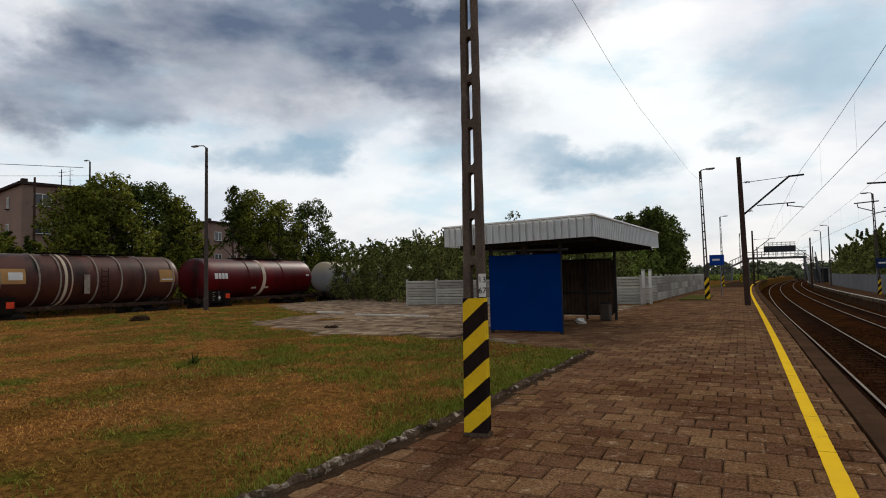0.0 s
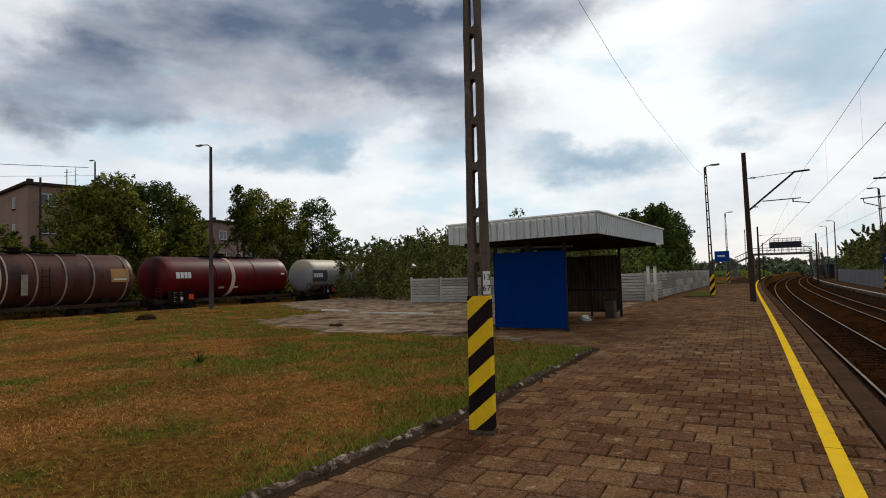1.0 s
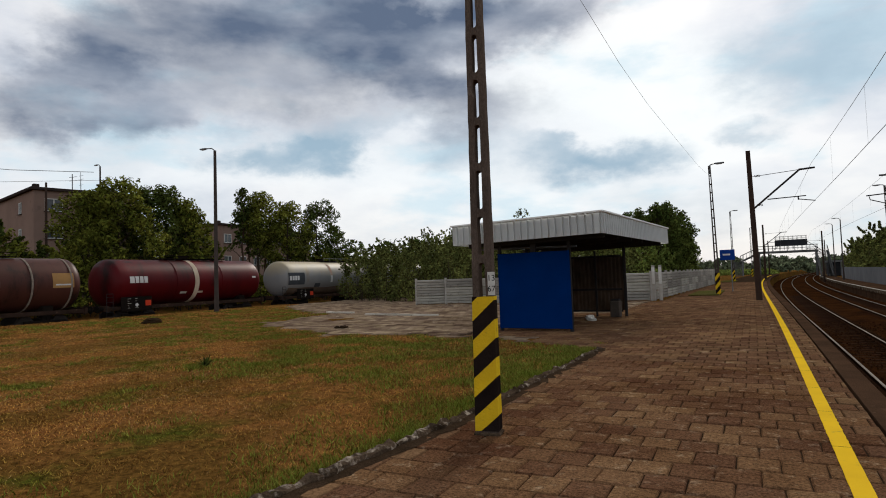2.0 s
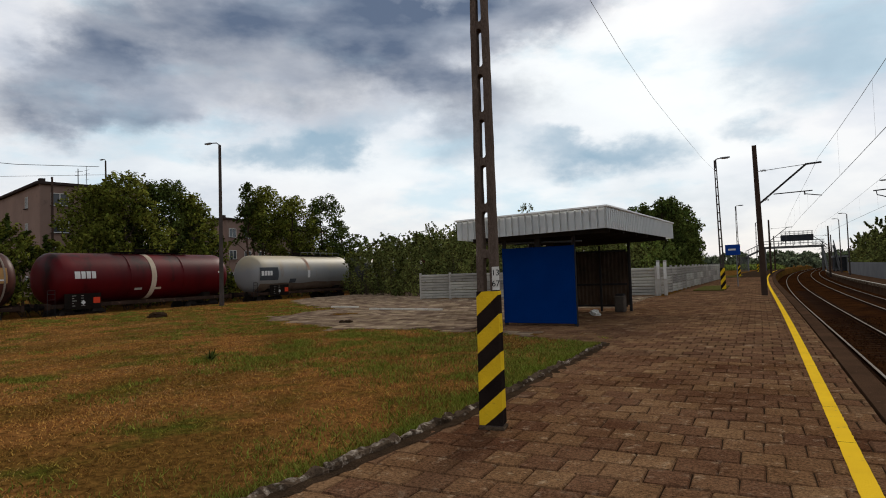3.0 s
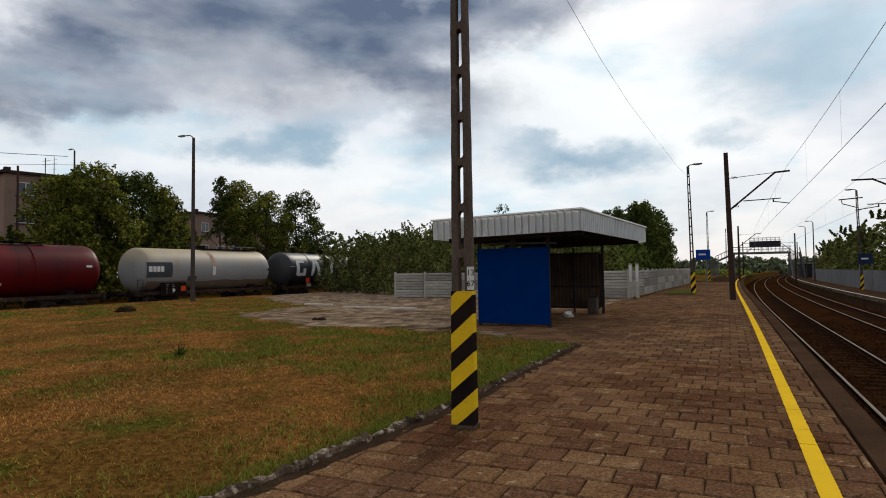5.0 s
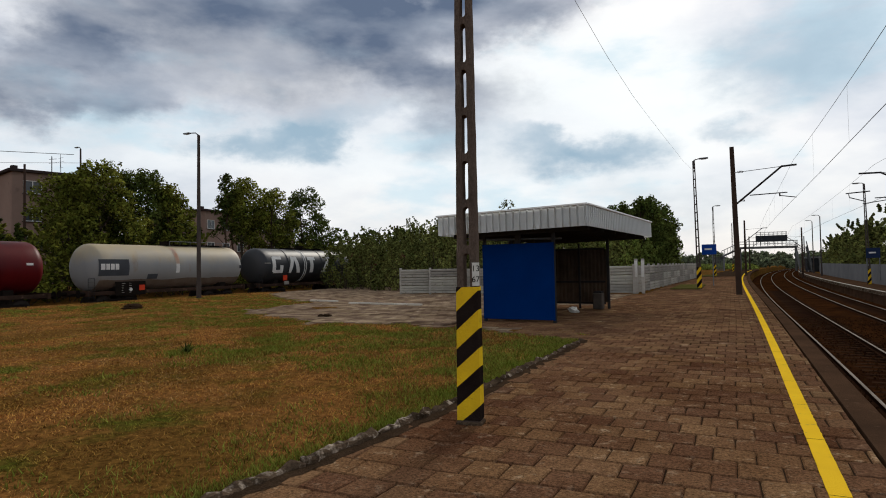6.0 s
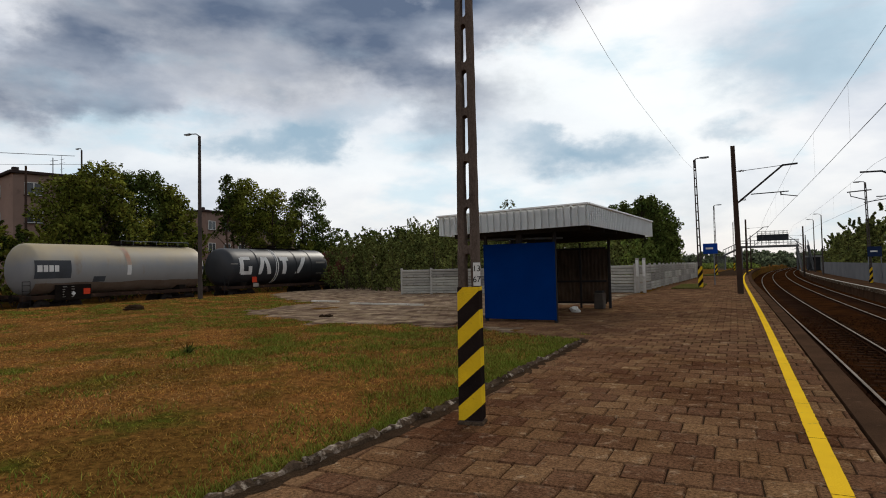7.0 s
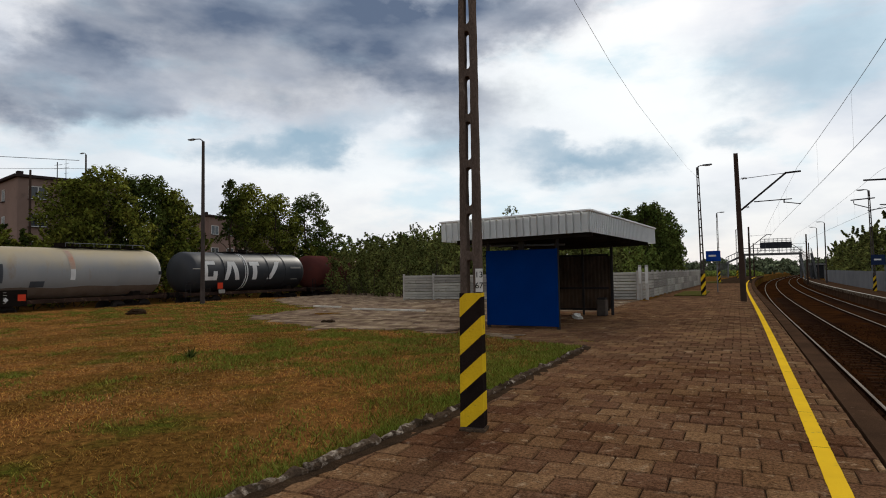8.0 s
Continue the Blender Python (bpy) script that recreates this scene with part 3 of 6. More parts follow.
def build_tracks():
    head = [(-0.022, 0.0), (0.022, 0.0), (0.034, -0.012), (-0.034, -0.012)]
    web = [(-0.034, -0.013), (0.034, -0.013), (0.034, -0.04), (0.010, -0.05), (0.010, -0.125), (0.068, -0.15), (0.068, -0.165), (-0.068, -0.165), (-0.068, -0.15), (-0.010, -0.125), (-0.010, -0.05), (-0.034, -0.04)]
    bm = bmesh.new()
    box(bm, 0, 0, 0, 2.5, 0.24, 0.16, 0.02)
    sleeper = mesh_of("sleeper", bm, M["sleeper"])
    for name, cx, top, y0, y1, label, wide in (("railway_track", 3.23, -1.20, -6, 320, "curving main line track with polished rails", 1.75), ("railway_track", 6.85, -1.20, 8, 320, "second main line track beside the far platform", 1.75),
                                         ("freight_track", -35.4, -0.60, -40, 150, "freight siding track with rusty rails", 1.75)):
        straight = cx < -20
        track = thing(name, label, "railway track", kind="structure")
        for side in (-0.7525, 0.7525):
            for pname, prof, mat in (("rail_head", head, M["rail_head"]), ("rail_web", web, M["rail_side"])):
                pts = [(cx + side + x, top + z) for x, z in prof]
                if straight:
                    bm = bmesh.new()
                    r0 = [bm.verts.new((x, y0, z)) for x, z in pts]
                    r1 = [bm.verts.new((x, y1, z)) for x, z in pts]
                    for i in range(len(pts)):
                        j = (i + 1) % len(pts)
                        bm.faces.new((r0[i], r0[j], r1[j], r1[i]))
                    bmesh.ops.recalc_face_normals(bm, faces=bm.faces[:])
                    me = mesh_of(pname, bm, mat)
                else:
                    me = swept(pname, pts, y0, y1, mat, 4.0)
                o = new(pname, me)
                o.parent = track
        y = max(y0, 6 if cx > 0 else 5)
        last = 70 if cx > 0 else 60
        while y < last:
            piece("sleeper", sleeper, track, pose(cx + (0 if straight else bend(y)), y, top - 0.245, 0, 0, random.uniform(-.5, .5)))
            y += 0.62
    # ballast beds with a broken surface
    for name, x0, x1, z, y0, y1, straight in (("ballast_bed", 1.28, 8.74, -1.385, -6, 330, False), ("freight_ballast_bed", -38.4, -33.0, -0.80, -40, 160, True)):
        bm = bmesh.new()
        xs = np.linspace(x0, x1, 31)
        ys = list(np.arange(y0, 40, 0.4)) + list(np.arange(40, y1, 4.0))
        rows = [[bm.verts.new((x + (0 if straight else bend(y)), y, z + (noise.noise((x * 3, y * 3, 0)) * 0.045 if y < 40 else 0) + 0.03 * math.sin((x - x0) * 1.6))) for x in xs] for y in ys]
        for p, q in zip(rows, rows[1:]):
            for i in range(len(xs) - 1):
                bm.faces.new((p[i], p[i + 1], q[i + 1], q[i]))
        solid(name, bm, M["ballast"], "rusty brown track ballast", "ballast", kind="stuff")
    rng = np.random.default_rng(5)
    n = 9000
    px = rng.uniform(1.5, 8.7, n)
    py = 7 + 30 * rng.random(n) ** 1.5
    base = np.array([[1, 0, 0], [-1, 0, 0], [0, 1, 0], [0, -1, 0], [0, 0, 1], [0, 0, -1]], float)
    tri = [(0, 2, 4), (2, 1, 4), (1, 3, 4), (3, 0, 4)]
    size = rng.uniform(0.02, 0.045, (n, 1, 1)) * rng.uniform(0.7, 1.3, (n, 1, 3))
    pts = base[None] * size + rng.normal(0, 0.006, (n, 6, 3))
    ang = rng.uniform(0, 6.28, n)
    c, s = np.cos(ang)[:, None], np.sin(ang)[:, None]
    xy = np.stack([pts[..., 0] * c - pts[..., 1] * s + px[:, None], pts[..., 0] * s + pts[..., 1] * c + py[:, None], pts[..., 2] - 1.35], -1)
    me = polys_mesh("ballast_stones", np.concatenate([xy[:, list(t)] for t in tri]), M["stone"])
    tagged(new("ballast_stones", me), "loose rusty brown ballast stones between the rails", "ballast", kind="stuff")


build_tracks()


def build_far_platform():
    p = thing("far_platform", "grey concrete platform across the main line tracks", "platform", kind="structure")
    for name, prof, mat in (("platform_body", [(9.0, -0.8), (9.0, -0.505), (11.0, -0.505), (11.0, -0.8)], M["edge"]), ("edge_slab", [(8.66, -0.76), (8.66, -0.5), (8.98, -0.5), (8.98, -0.76)], M["kerb"]),
                            ("edge_wall", [(8.76, -1.6), (8.76, -0.77), (8.95, -0.77), (8.95, -1.6)], M["edge"]), ("white_edge_line", [(8.70, -0.496), (8.70, -0.490), (8.86, -0.490), (8.86, -0.496)], M["white_line"])):
        o = new(name, swept(name, prof, 10, 150, mat))
        o.parent = p
    o = new("wall_east", swept("wall_east", [(11.05, -0.7), (11.05, 1.2), (11.20, 1.2), (11.20, -0.7)], 10, 116, M["wall_far"]))
    tagged(o, "long grey concrete fence wall behind the far platform", "wall", kind="structure")


build_far_platform()


# ---------------------------------------------------------------- the near pole and the lamps
def slotted_pole(name, at, h, base_w, base_d, top_w, slot_from, label, mat, group, stripes=True, slots=True, far=False):
    """A concrete pole of two legs joined by webs, with oval slots between; its banded foot is sound."""
    p = thing(name, label, "pole" if not far else "lamp post", at, group)
    def width(z):
        return base_w + (top_w - base_w) * z / h

    def depth(z):
        return base_d + (top_w * 0.8 - base_d) * z / h

    def column(zs, left, right):
        """One leg or foot: rings from bottom to top; left and right give its edges at a height."""
        bm = bmesh.new()
        rings = []
        for z in zs:
            x0, x1, d = left(z), right(z), depth(z) / 2
            c = 0.006
            if not far:
                x0 += 0.006 * noise.noise((x0 * 9, z * 5, 1))
                x1 += 0.006 * noise.noise((x1 * 9, z * 5, 2))
            rings.append([bm.verts.new((x, y, z)) for x, y in ((x0 + c, -d), (x1 - c, -d), (x1, -d + c), (x1, d - c), (x1 - c, d), (x0 + c, d), (x0, d - c), (x0, -d + c))])
        for r, q in zip(rings, rings[1:]):
            for i in range(8):
                j = (i + 1) % 8
                bm.faces.new((r[i], r[j], q[j], q[i]))
        bm.faces.new(rings[0][::-1])
        bm.faces.new(rings[-1])
        return bm

    part("foot", column([slot_from * i / 8 for i in range(9)], lambda z: -width(z) / 2, lambda z: width(z) / 2), mat, p)
    zs = [slot_from + (h - slot_from) * i / 60 for i in range(61)]
    part("leg", column(zs, lambda z: -width(z) / 2, lambda z: -width(z) * 0.155), mat, p)
    part("leg", column(zs, lambda z: width(z) * 0.155, lambda z: width(z) / 2), mat, p)
    # webs, hollowed to a round above and below, so that the slots are oval
    pitch, web = (0.52, 0.06) if far else (0.476, 0.075)
    z = slot_from + pitch
    while z < h - 0.1:
        k = width(z) * 0.155
        d = depth(z) * 0.94
        bm = bmesh.new()
        arc = [(-k + 2 * k * i / 10) for i in range(11)]
        rim = [(x, z - web / 2 - k + math.sqrt(max(0, k * k - x * x))) for x in arc] + [(x, z + web / 2 + k - math.sqrt(max(0, k * k - x * x))) for x in reversed(arc)]
        lo = [bm.verts.new((x * 1.05, -d / 2, zz)) for x, zz in rim]
        hi = [bm.verts.new((x * 1.05, d / 2, zz)) for x, zz in rim]
        for i in range(len(rim)):
            j = (i + 1) % len(rim)
            bm.faces.new((lo[i], lo[j], hi[j], hi[i]))
        for i in range(10):
            j = len(rim) - 1 - i
            bm.faces.new((lo[i], lo[i + 1], lo[j - 1], lo[j]))
            bm.faces.new((hi[i], hi[i + 1], hi[j - 1], hi[j]))
        bmesh.ops.recalc_face_normals(bm, faces=bm.faces[:])
        part("web", bm, mat, p)
        z += pitch
    return p, width, depth


def band_stripes(p, width, depth, z_top, n, rise, z0=0.03, thick=0.006, phase=0.0):
    """Slanting black and yellow painted bands round the foot: each a thin coat that wraps four faces."""
    span = (z_top - z0) / n
    for k in range(-3, n + 3):
        bm = bmesh.new()
        for face in range(4):
            cols = 5
            prev = None
            for c in range(cols):
                t = c / (cols - 1) * 2 - 1
                # the bands climb across the front, and go on at one height round the sides
                climb = (t if face == 0 else 1 if face == 1 else -t if face == 2 else -1) * rise / 2
                a = max(z0, min(z_top, z0 + phase + k * span + climb + rise / 2))
                b = max(z0, min(z_top, z0 + phase + (k + 1) * span + climb + rise / 2))
                pts = []
                for z in (a, b):
                    w, d = width(z) / 2 + thick, depth(z) / 2 + thick
                    pts.append(((t * w, -d, z), (w, t * d, z), (-t * w, d, z), (-w, -t * d, z))[face])
                if prev and (b - a > 1e-4 or prev[2] > 1e-4):
                    try:
                        vs = [bm.verts.new(v) for v in (prev[0], pts[0], pts[1], prev[1])]
                        bm.faces.new(vs)
                    except ValueError:
                        pass
                prev = (*pts, b - a)
        if bm.faces:
            part("black_band" if k % 2 == 0 else "yellow_band", bm, M["black_band" if k % 2 == 0 else "yellow_band"], p, "worn black painted band" if k % 2 == 0 else "worn yellow painted band")
        else:
            bm.free()


def text_part(body, size, at, parent, mat):
    cu = bpy.data.curves.new("figures", "FONT")
    cu.body, cu.size, cu.extrude, cu.align_x, cu.align_y = body, size, 0.0015, "CENTER", "CENTER"
    tmp = new("figures_source", cu)
    me = bpy.data.meshes.new_from_object(tmp.evaluated_get(bpy.context.evaluated_depsgraph_get()))
    bpy.data.objects.remove(tmp)
    me.materials.append(mat)
    o = new("figures", me)
    o.parent = parent
    o.matrix_basis = at
    return o


def near_pole():
    at = pose(-2.500, 5.72, 0, 0.0, 0.12, 10)
    p, w, d = slotted_pole("concrete_pole", at, 8.6, 0.232, 0.165, 0.108, 1.305, "weathered slotted concrete pole with black and yellow bands", M["pole"], "")
    band_stripes(p, w, d, 1.40, 7, 0.21, 0.05, phase=0.137)
    bm = bmesh.new()
    box(bm, 0, 0, 0.016, 0.275, 0.21, 0.04, 0.012)
    part("footing", bm, M["kerb"], p, "broken concrete footing")
    bm = bmesh.new()
    box(bm, 0, 0, 0, 0.075, 0.004, 0.235)
    plate = part("number_plate", bm, M["white_plate"], p, "small white plate with black figures", at=pose(0.098, -0.086, 1.53))
    text_part("13", 0.085, pose(0, -0.004, 0.055, 90, 0, 0), plate, M["ink"])
    text_part("67", 0.085, pose(0, -0.004, -0.055, 90, 0, 0), plate, M["ink"])


near_pole()


def lamp_head(p, top, direction, reach, rise, mat):
    """A short bent arm with a flat lantern."""
    x, y, z = top
    bm = bmesh.new()
    pts = [Vector((x, y, z - 0.5)), Vector((x, y, z)), Vector((x, y, z)) + Vector(direction) * reach * 0.35 + Vector((0, 0, rise * .8)), Vector((x, y, z)) + Vector(direction) * reach + Vector((0, 0, rise))]
    for a, b in zip(pts, pts[1:]):
        rod(bm, a, b, 0.035, n=8)
    part("arm", bm, mat, p)
    bm = bmesh.new()
    c = pts[-1] + Vector(direction) * 0.22
    ang = math.atan2(direction[1], direction[0])
    box(bm, 0, 0, 0, 0.55, 0.2, 0.085, 0.03)
    bmesh.ops.transform(bm, matrix=Matrix.Translation(c) @ Matrix.Rotation(ang, 4, "Z"), verts=bm.verts[:])
    head = part("lantern", bm, M["grey_steel"], p, "flat grey lantern")
    bm = bmesh.new()
    box(bm, 0, 0, 0, 0.32, 0.15, 0.03, 0.01)
    bmesh.ops.transform(bm, matrix=Matrix.Translation(c - Vector((0, 0, 0.055))) @ Matrix.Rotation(ang, 4, "Z"), verts=bm.verts[:])
    part("lens", bm, M["lamp_glass"], head)


def plain_lamp(at, h, label, direction=(-1, 0, 0), r=0.14, reach=0.8, mat=None):
    p = thing("street_lamp", label, "lamp post", at, "lamp posts")
    bm = bmesh.new()
    rod(bm, (0, 0, -0.1), (0, 0, h), r, r * 0.62, 12)
    part("shaft", bm, mat or M["pole_far"], p, smooth=True)
    bm = bmesh.new()
    rod(bm, (0, 0, 0.0), (0, 0, 1.1), r + 0.012, r + 0.006, 12)
    part("collar", bm, mat or M["pole_far"], p)
    lamp_head(p, (0, 0, h), direction, reach, 0.22, M["grey_steel"])
    return p


plain_lamp(pose(-30.0, 27.0, 0, 0, 0.4, 0), 10.15, "tall dark concrete street lamp on the grass beside the siding", (-1, 0, 0))


def platform_lamp(x, y, h, label, direction=(1, 0, 0), lean=-0.9, foot=0.0):
    p, w, d = slotted_pole("platform_lamp", pose(x, y, foot, 0, lean, 0), h, 0.27, 0.22, 0.15, 1.6, label, M["pole_far"], "platform lamps", far=True)
    band_stripes(p, w, d, 1.35, 5, 0.35, 0.03)
    lamp_head(p, (0, 0, h), direction, 0.35, 0.1, M["grey_steel"])
    return p


platform_lamp(-2.1, 40.4, 7.95, "slotted concrete platform lamp with striped foot")
platform_lamp(-2.35, 79.0, 8.3, "slotted concrete platform lamp with striped foot", lean=-.3)
platform_lamp(-0.6, 118.0, 8.5, "slotted concrete platform lamp with striped foot", lean=0)
platform_lamp(10.1, 62.0, 8.6, "slotted lamp post with striped foot on the far platform", (-1, 0, 0), -.9, -0.5)
for x, y, h in ((10.65, 99, 8.3), (11.75, 120, 8.8)):
    plain_lamp(pose(x, y, -0.5), h, "thin distant lamp post beside the far platform", (-1, 0, 0), 0.10, 0.5)


# ---------------------------------------------------------------- shelter
def build_shelter():
    at = pose(-4.58, 16.45, 0.01, 0, 0, -3.6)
    s = thing("platform_shelter", "open waiting shelter with blue end wall and pale roof fascia", "shelter", at)
    L0, L1 = 0.0, 5.9
    # posts
    for x, y in ((0.0, 0.0), (-2.12, 0.0), (0.0, L1), (-2.12, L1), (-2.12, 2.0), (-2.12, 4.0)):
        bm = bmesh.new()
        box(bm, x, y, 1.28, 0.09, 0.09, 2.56, 0.008)
        part("post", bm, M["steel_dark"], s)
    # blue end wall: folded sheet on a frame
    bm = bmesh.new()
    box(bm, -1.06, -0.07, 1.16, 2.16, 0.035, 2.16, 0.006)
    panel = part("end_wall", bm, M["blue"], s, "plain blue painted sheet end wall")
    for x in (-2.13, 0.015):
        bm = bmesh.new()
        box(bm, x, -0.075, 1.16, 0.03, 0.05, 2.18, 0.004)
        part("edge_trim", bm, M["blue"], panel)
    # back wall of corrugated sheet, open at head and foot
    def corrugated(x0, y0, y1, z0, z1, pitch, depth, facing="x"):
        b = bmesh.new()
        n = int((y1 - y0) / pitch)
        prev = None
        for i in range(n * 4 + 1):
            t = y0 + (y1 - y0) * i / (n * 4)
            off = depth * (0, 1, 1, 0)[i % 4]
            v = [b.verts.new((x0 + off, t, z) if facing == "x" else (t, x0 + off, z)) for z in (z0, z1)]
            if prev:
                b.faces.new((prev[0], v[0], v[1], prev[1]))
            prev = v
        geo = bmesh.ops.solidify(b, geom=b.faces[:], thickness=0.004)
        return b
    for k in range(3):
        y0 = [0.05, 2.05, 4.05][k]
        part("back_wall_sheet", corrugated(-2.10, y0, [1.95, 3.95, 5.85][k], 0.22, 2.16, 0.14, 0.03), M["shed_wall"], s, "brown corrugated sheet")
        bm = bmesh.new()
        box(bm, -2.03, y0 + 0.93, 0.98, 0.05, 1.9, 0.07, 0.006)
        part("rail", bm, M["steel_dark"], s)
        bm = bmesh.new()
        box(bm, -2.03, y0 + 0.93, 2.19, 0.05, 1.9, 0.05, 0.006)
        part("rail", bm, M["steel_dark"], s)
    part("far_end_wall", corrugated(L1, -2.05, -0.05, 0.22, 2.16, 0.14, 0.03, "y"), M["shed_wall"], s, "brown corrugated sheet")
    for z in (0.98, 2.19, 0.2):
        bm = bmesh.new()
        box(bm, -1.05, L1 - 0.05, z, 1.9, 0.05, 0.07, 0.006)
        part("rail", bm, M["steel_dark"], s)
    bm = bmesh.new()
    box(bm, -1.05, L1 - 0.06, 1.2, 0.07, 0.06, 2.4, 0.006)
    part("post", bm, M["steel_dark"], s)
    # roof: a flat tray with deep fascias of ribbed sheet
    x0, x1, y0, y1, z0, z1 = -3.15, 1.26, -0.86, 7.75, 2.53, 3.10
    bm = bmesh.new()
    box(bm, (x0 + x1) / 2, (y0 + y1) / 2, 2.60, x1 - x0 - 0.12, y1 - y0 - 0.12, 0.03)
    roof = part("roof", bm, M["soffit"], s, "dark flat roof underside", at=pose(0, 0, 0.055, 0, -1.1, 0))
    bm = bmesh.new()
    box(bm, (x0 + x1) / 2, (y0 + y1) / 2, 3.03, x1 - x0 - 0.1, y1 - y0 - 0.1, 0.03)
    part("roof_deck", bm, M["roof_felt"], roof)
    for k in range(6):
        bm = bmesh.new()
        yy = y0 + 0.7 + k * 1.45
        box(bm, (x0 + x1) / 2, yy, 2.515, x1 - x0 - 0.3, 0.08, 0.12, 0.006)
        part("beam", bm, M["steel_dark"], roof)
    def fascia(a0, a1, fixed, along, out):
        b = bmesh.new()
        pitch = 0.20
        n = int(round((a1 - a0) / pitch))
        prev = None
        for i in range(n):
            for frac, off in ((0.0, 0.0), (0.70, 0.0), (0.75, -0.045), (0.95, -0.045)):
                t = a0 + (a1 - a0) * (i + frac) / n
                v = [b.verts.new((t, fixed + out * off, z) if along == "x" else (fixed + out * off, t, z)) for z in (z0, z1 - 0.03)]
                if prev:
                    b.faces.new((prev[0], v[0], v[1], prev[1]))
                prev = v
        v = [b.verts.new((a1, fixed, z) if along == "x" else (fixed, a1, z)) for z in (z0, z1 - 0.03)]
        b.faces.new((prev[0], v[0], v[1], prev[1]))
        bmesh.ops.solidify(b, geom=b.faces[:], thickness=0.006)
        part("fascia", b, M["fascia"], roof, "pale grey ribbed sheet fascia")
    fascia(x0, x1, y0, "x", -1)
    fascia(x0, x1, y1, "x", 1)
    fascia(y0, y1, x1, "y", 1)
    fascia(y0, y1, x0, "y", -1)
    for cx, cy, sx, sy in (((x0 + x1) / 2, y0, x1 - x0 + .08, 0.12), ((x0 + x1) / 2, y1, x1 - x0 + .08, 0.12), (x1, (y0 + y1) / 2, 0.12, y1 - y0 - 0.14), (x0, (y0 + y1) / 2, 0.12, y1 - y0 - 0.14)):
        bm = bmesh.new()
        box(bm, cx, cy, z1 - 0.004, sx, sy, 0.045, 0.006)
        part("roof_cap", bm, M["cap"], roof, "white folded roof edging")
    part("gutter_pipe", rod(bmesh.new(), (-2.9, 0.25, 2.42), (0.15, 0.25, 2.36), 0.03, n=8), M["grey_steel"], s, "pale pipe under the roof")
    part("bracket", box(bmesh.new(), -1.06, 0.0, 2.38, 0.16, 0.10, 0.34, 0.006), M["steel_dark"], s)
    # things under the roof
    b = thing("bench", "worn slatted wooden bench against the shelter wall", "bench", at @ pose(-1.72, 2.6, 0))
    for k in range(4):
        bm = bmesh.new()
        box(bm, -0.18 + k * 0.12, 0, 0.46, 0.1, 2.6, 0.035, 0.006)
        part("slat", bm, M["bench"], b)
    for y in (-1.1, 0, 1.1):
        bm = bmesh.new()
        box(bm, 0, y, 0.22, 0.38, 0.05, 0.44, 0.005)
        part("leg", bm, M["steel_dark"], b)
    t = thing("litter_bin", "square grey concrete litter bin with dark rim", "litter bin", at @ pose(-0.28, 5.55, 0))
    bm = bmesh.new()
    box(bm, 0, 0, 0.29, 0.34, 0.34, 0.58, 0.03)
    part("body", bm, M["bin"], t)
    bm = bmesh.new()
    box(bm, 0, 0, 0.61, 0.29, 0.29, 0.07, 0.02)
    part("rim", bm, M["steel_dark"], t)
    bm = bmesh.new()
    bmesh.ops.create_icosphere(bm, subdivisions=3, radius=0.10)
    for v in bm.verts:
        k = 1 + 0.9 * noise.noise(v.co * 13) + 0.5 * noise.noise(v.co * 31)
        v.co = Vector((v.co.x * 1.5 * k, v.co.y * k, max(-0.01, v.co.z * 1.0 * k + 0.08)))
    solid("plastic_bag", bm, M["plastic"], "crumpled pale plastic bag on the shelter floor", "plastic bag", at=at @ pose(-0.62, 3.75, 0.01, 0, 0, 40))


build_shelter()


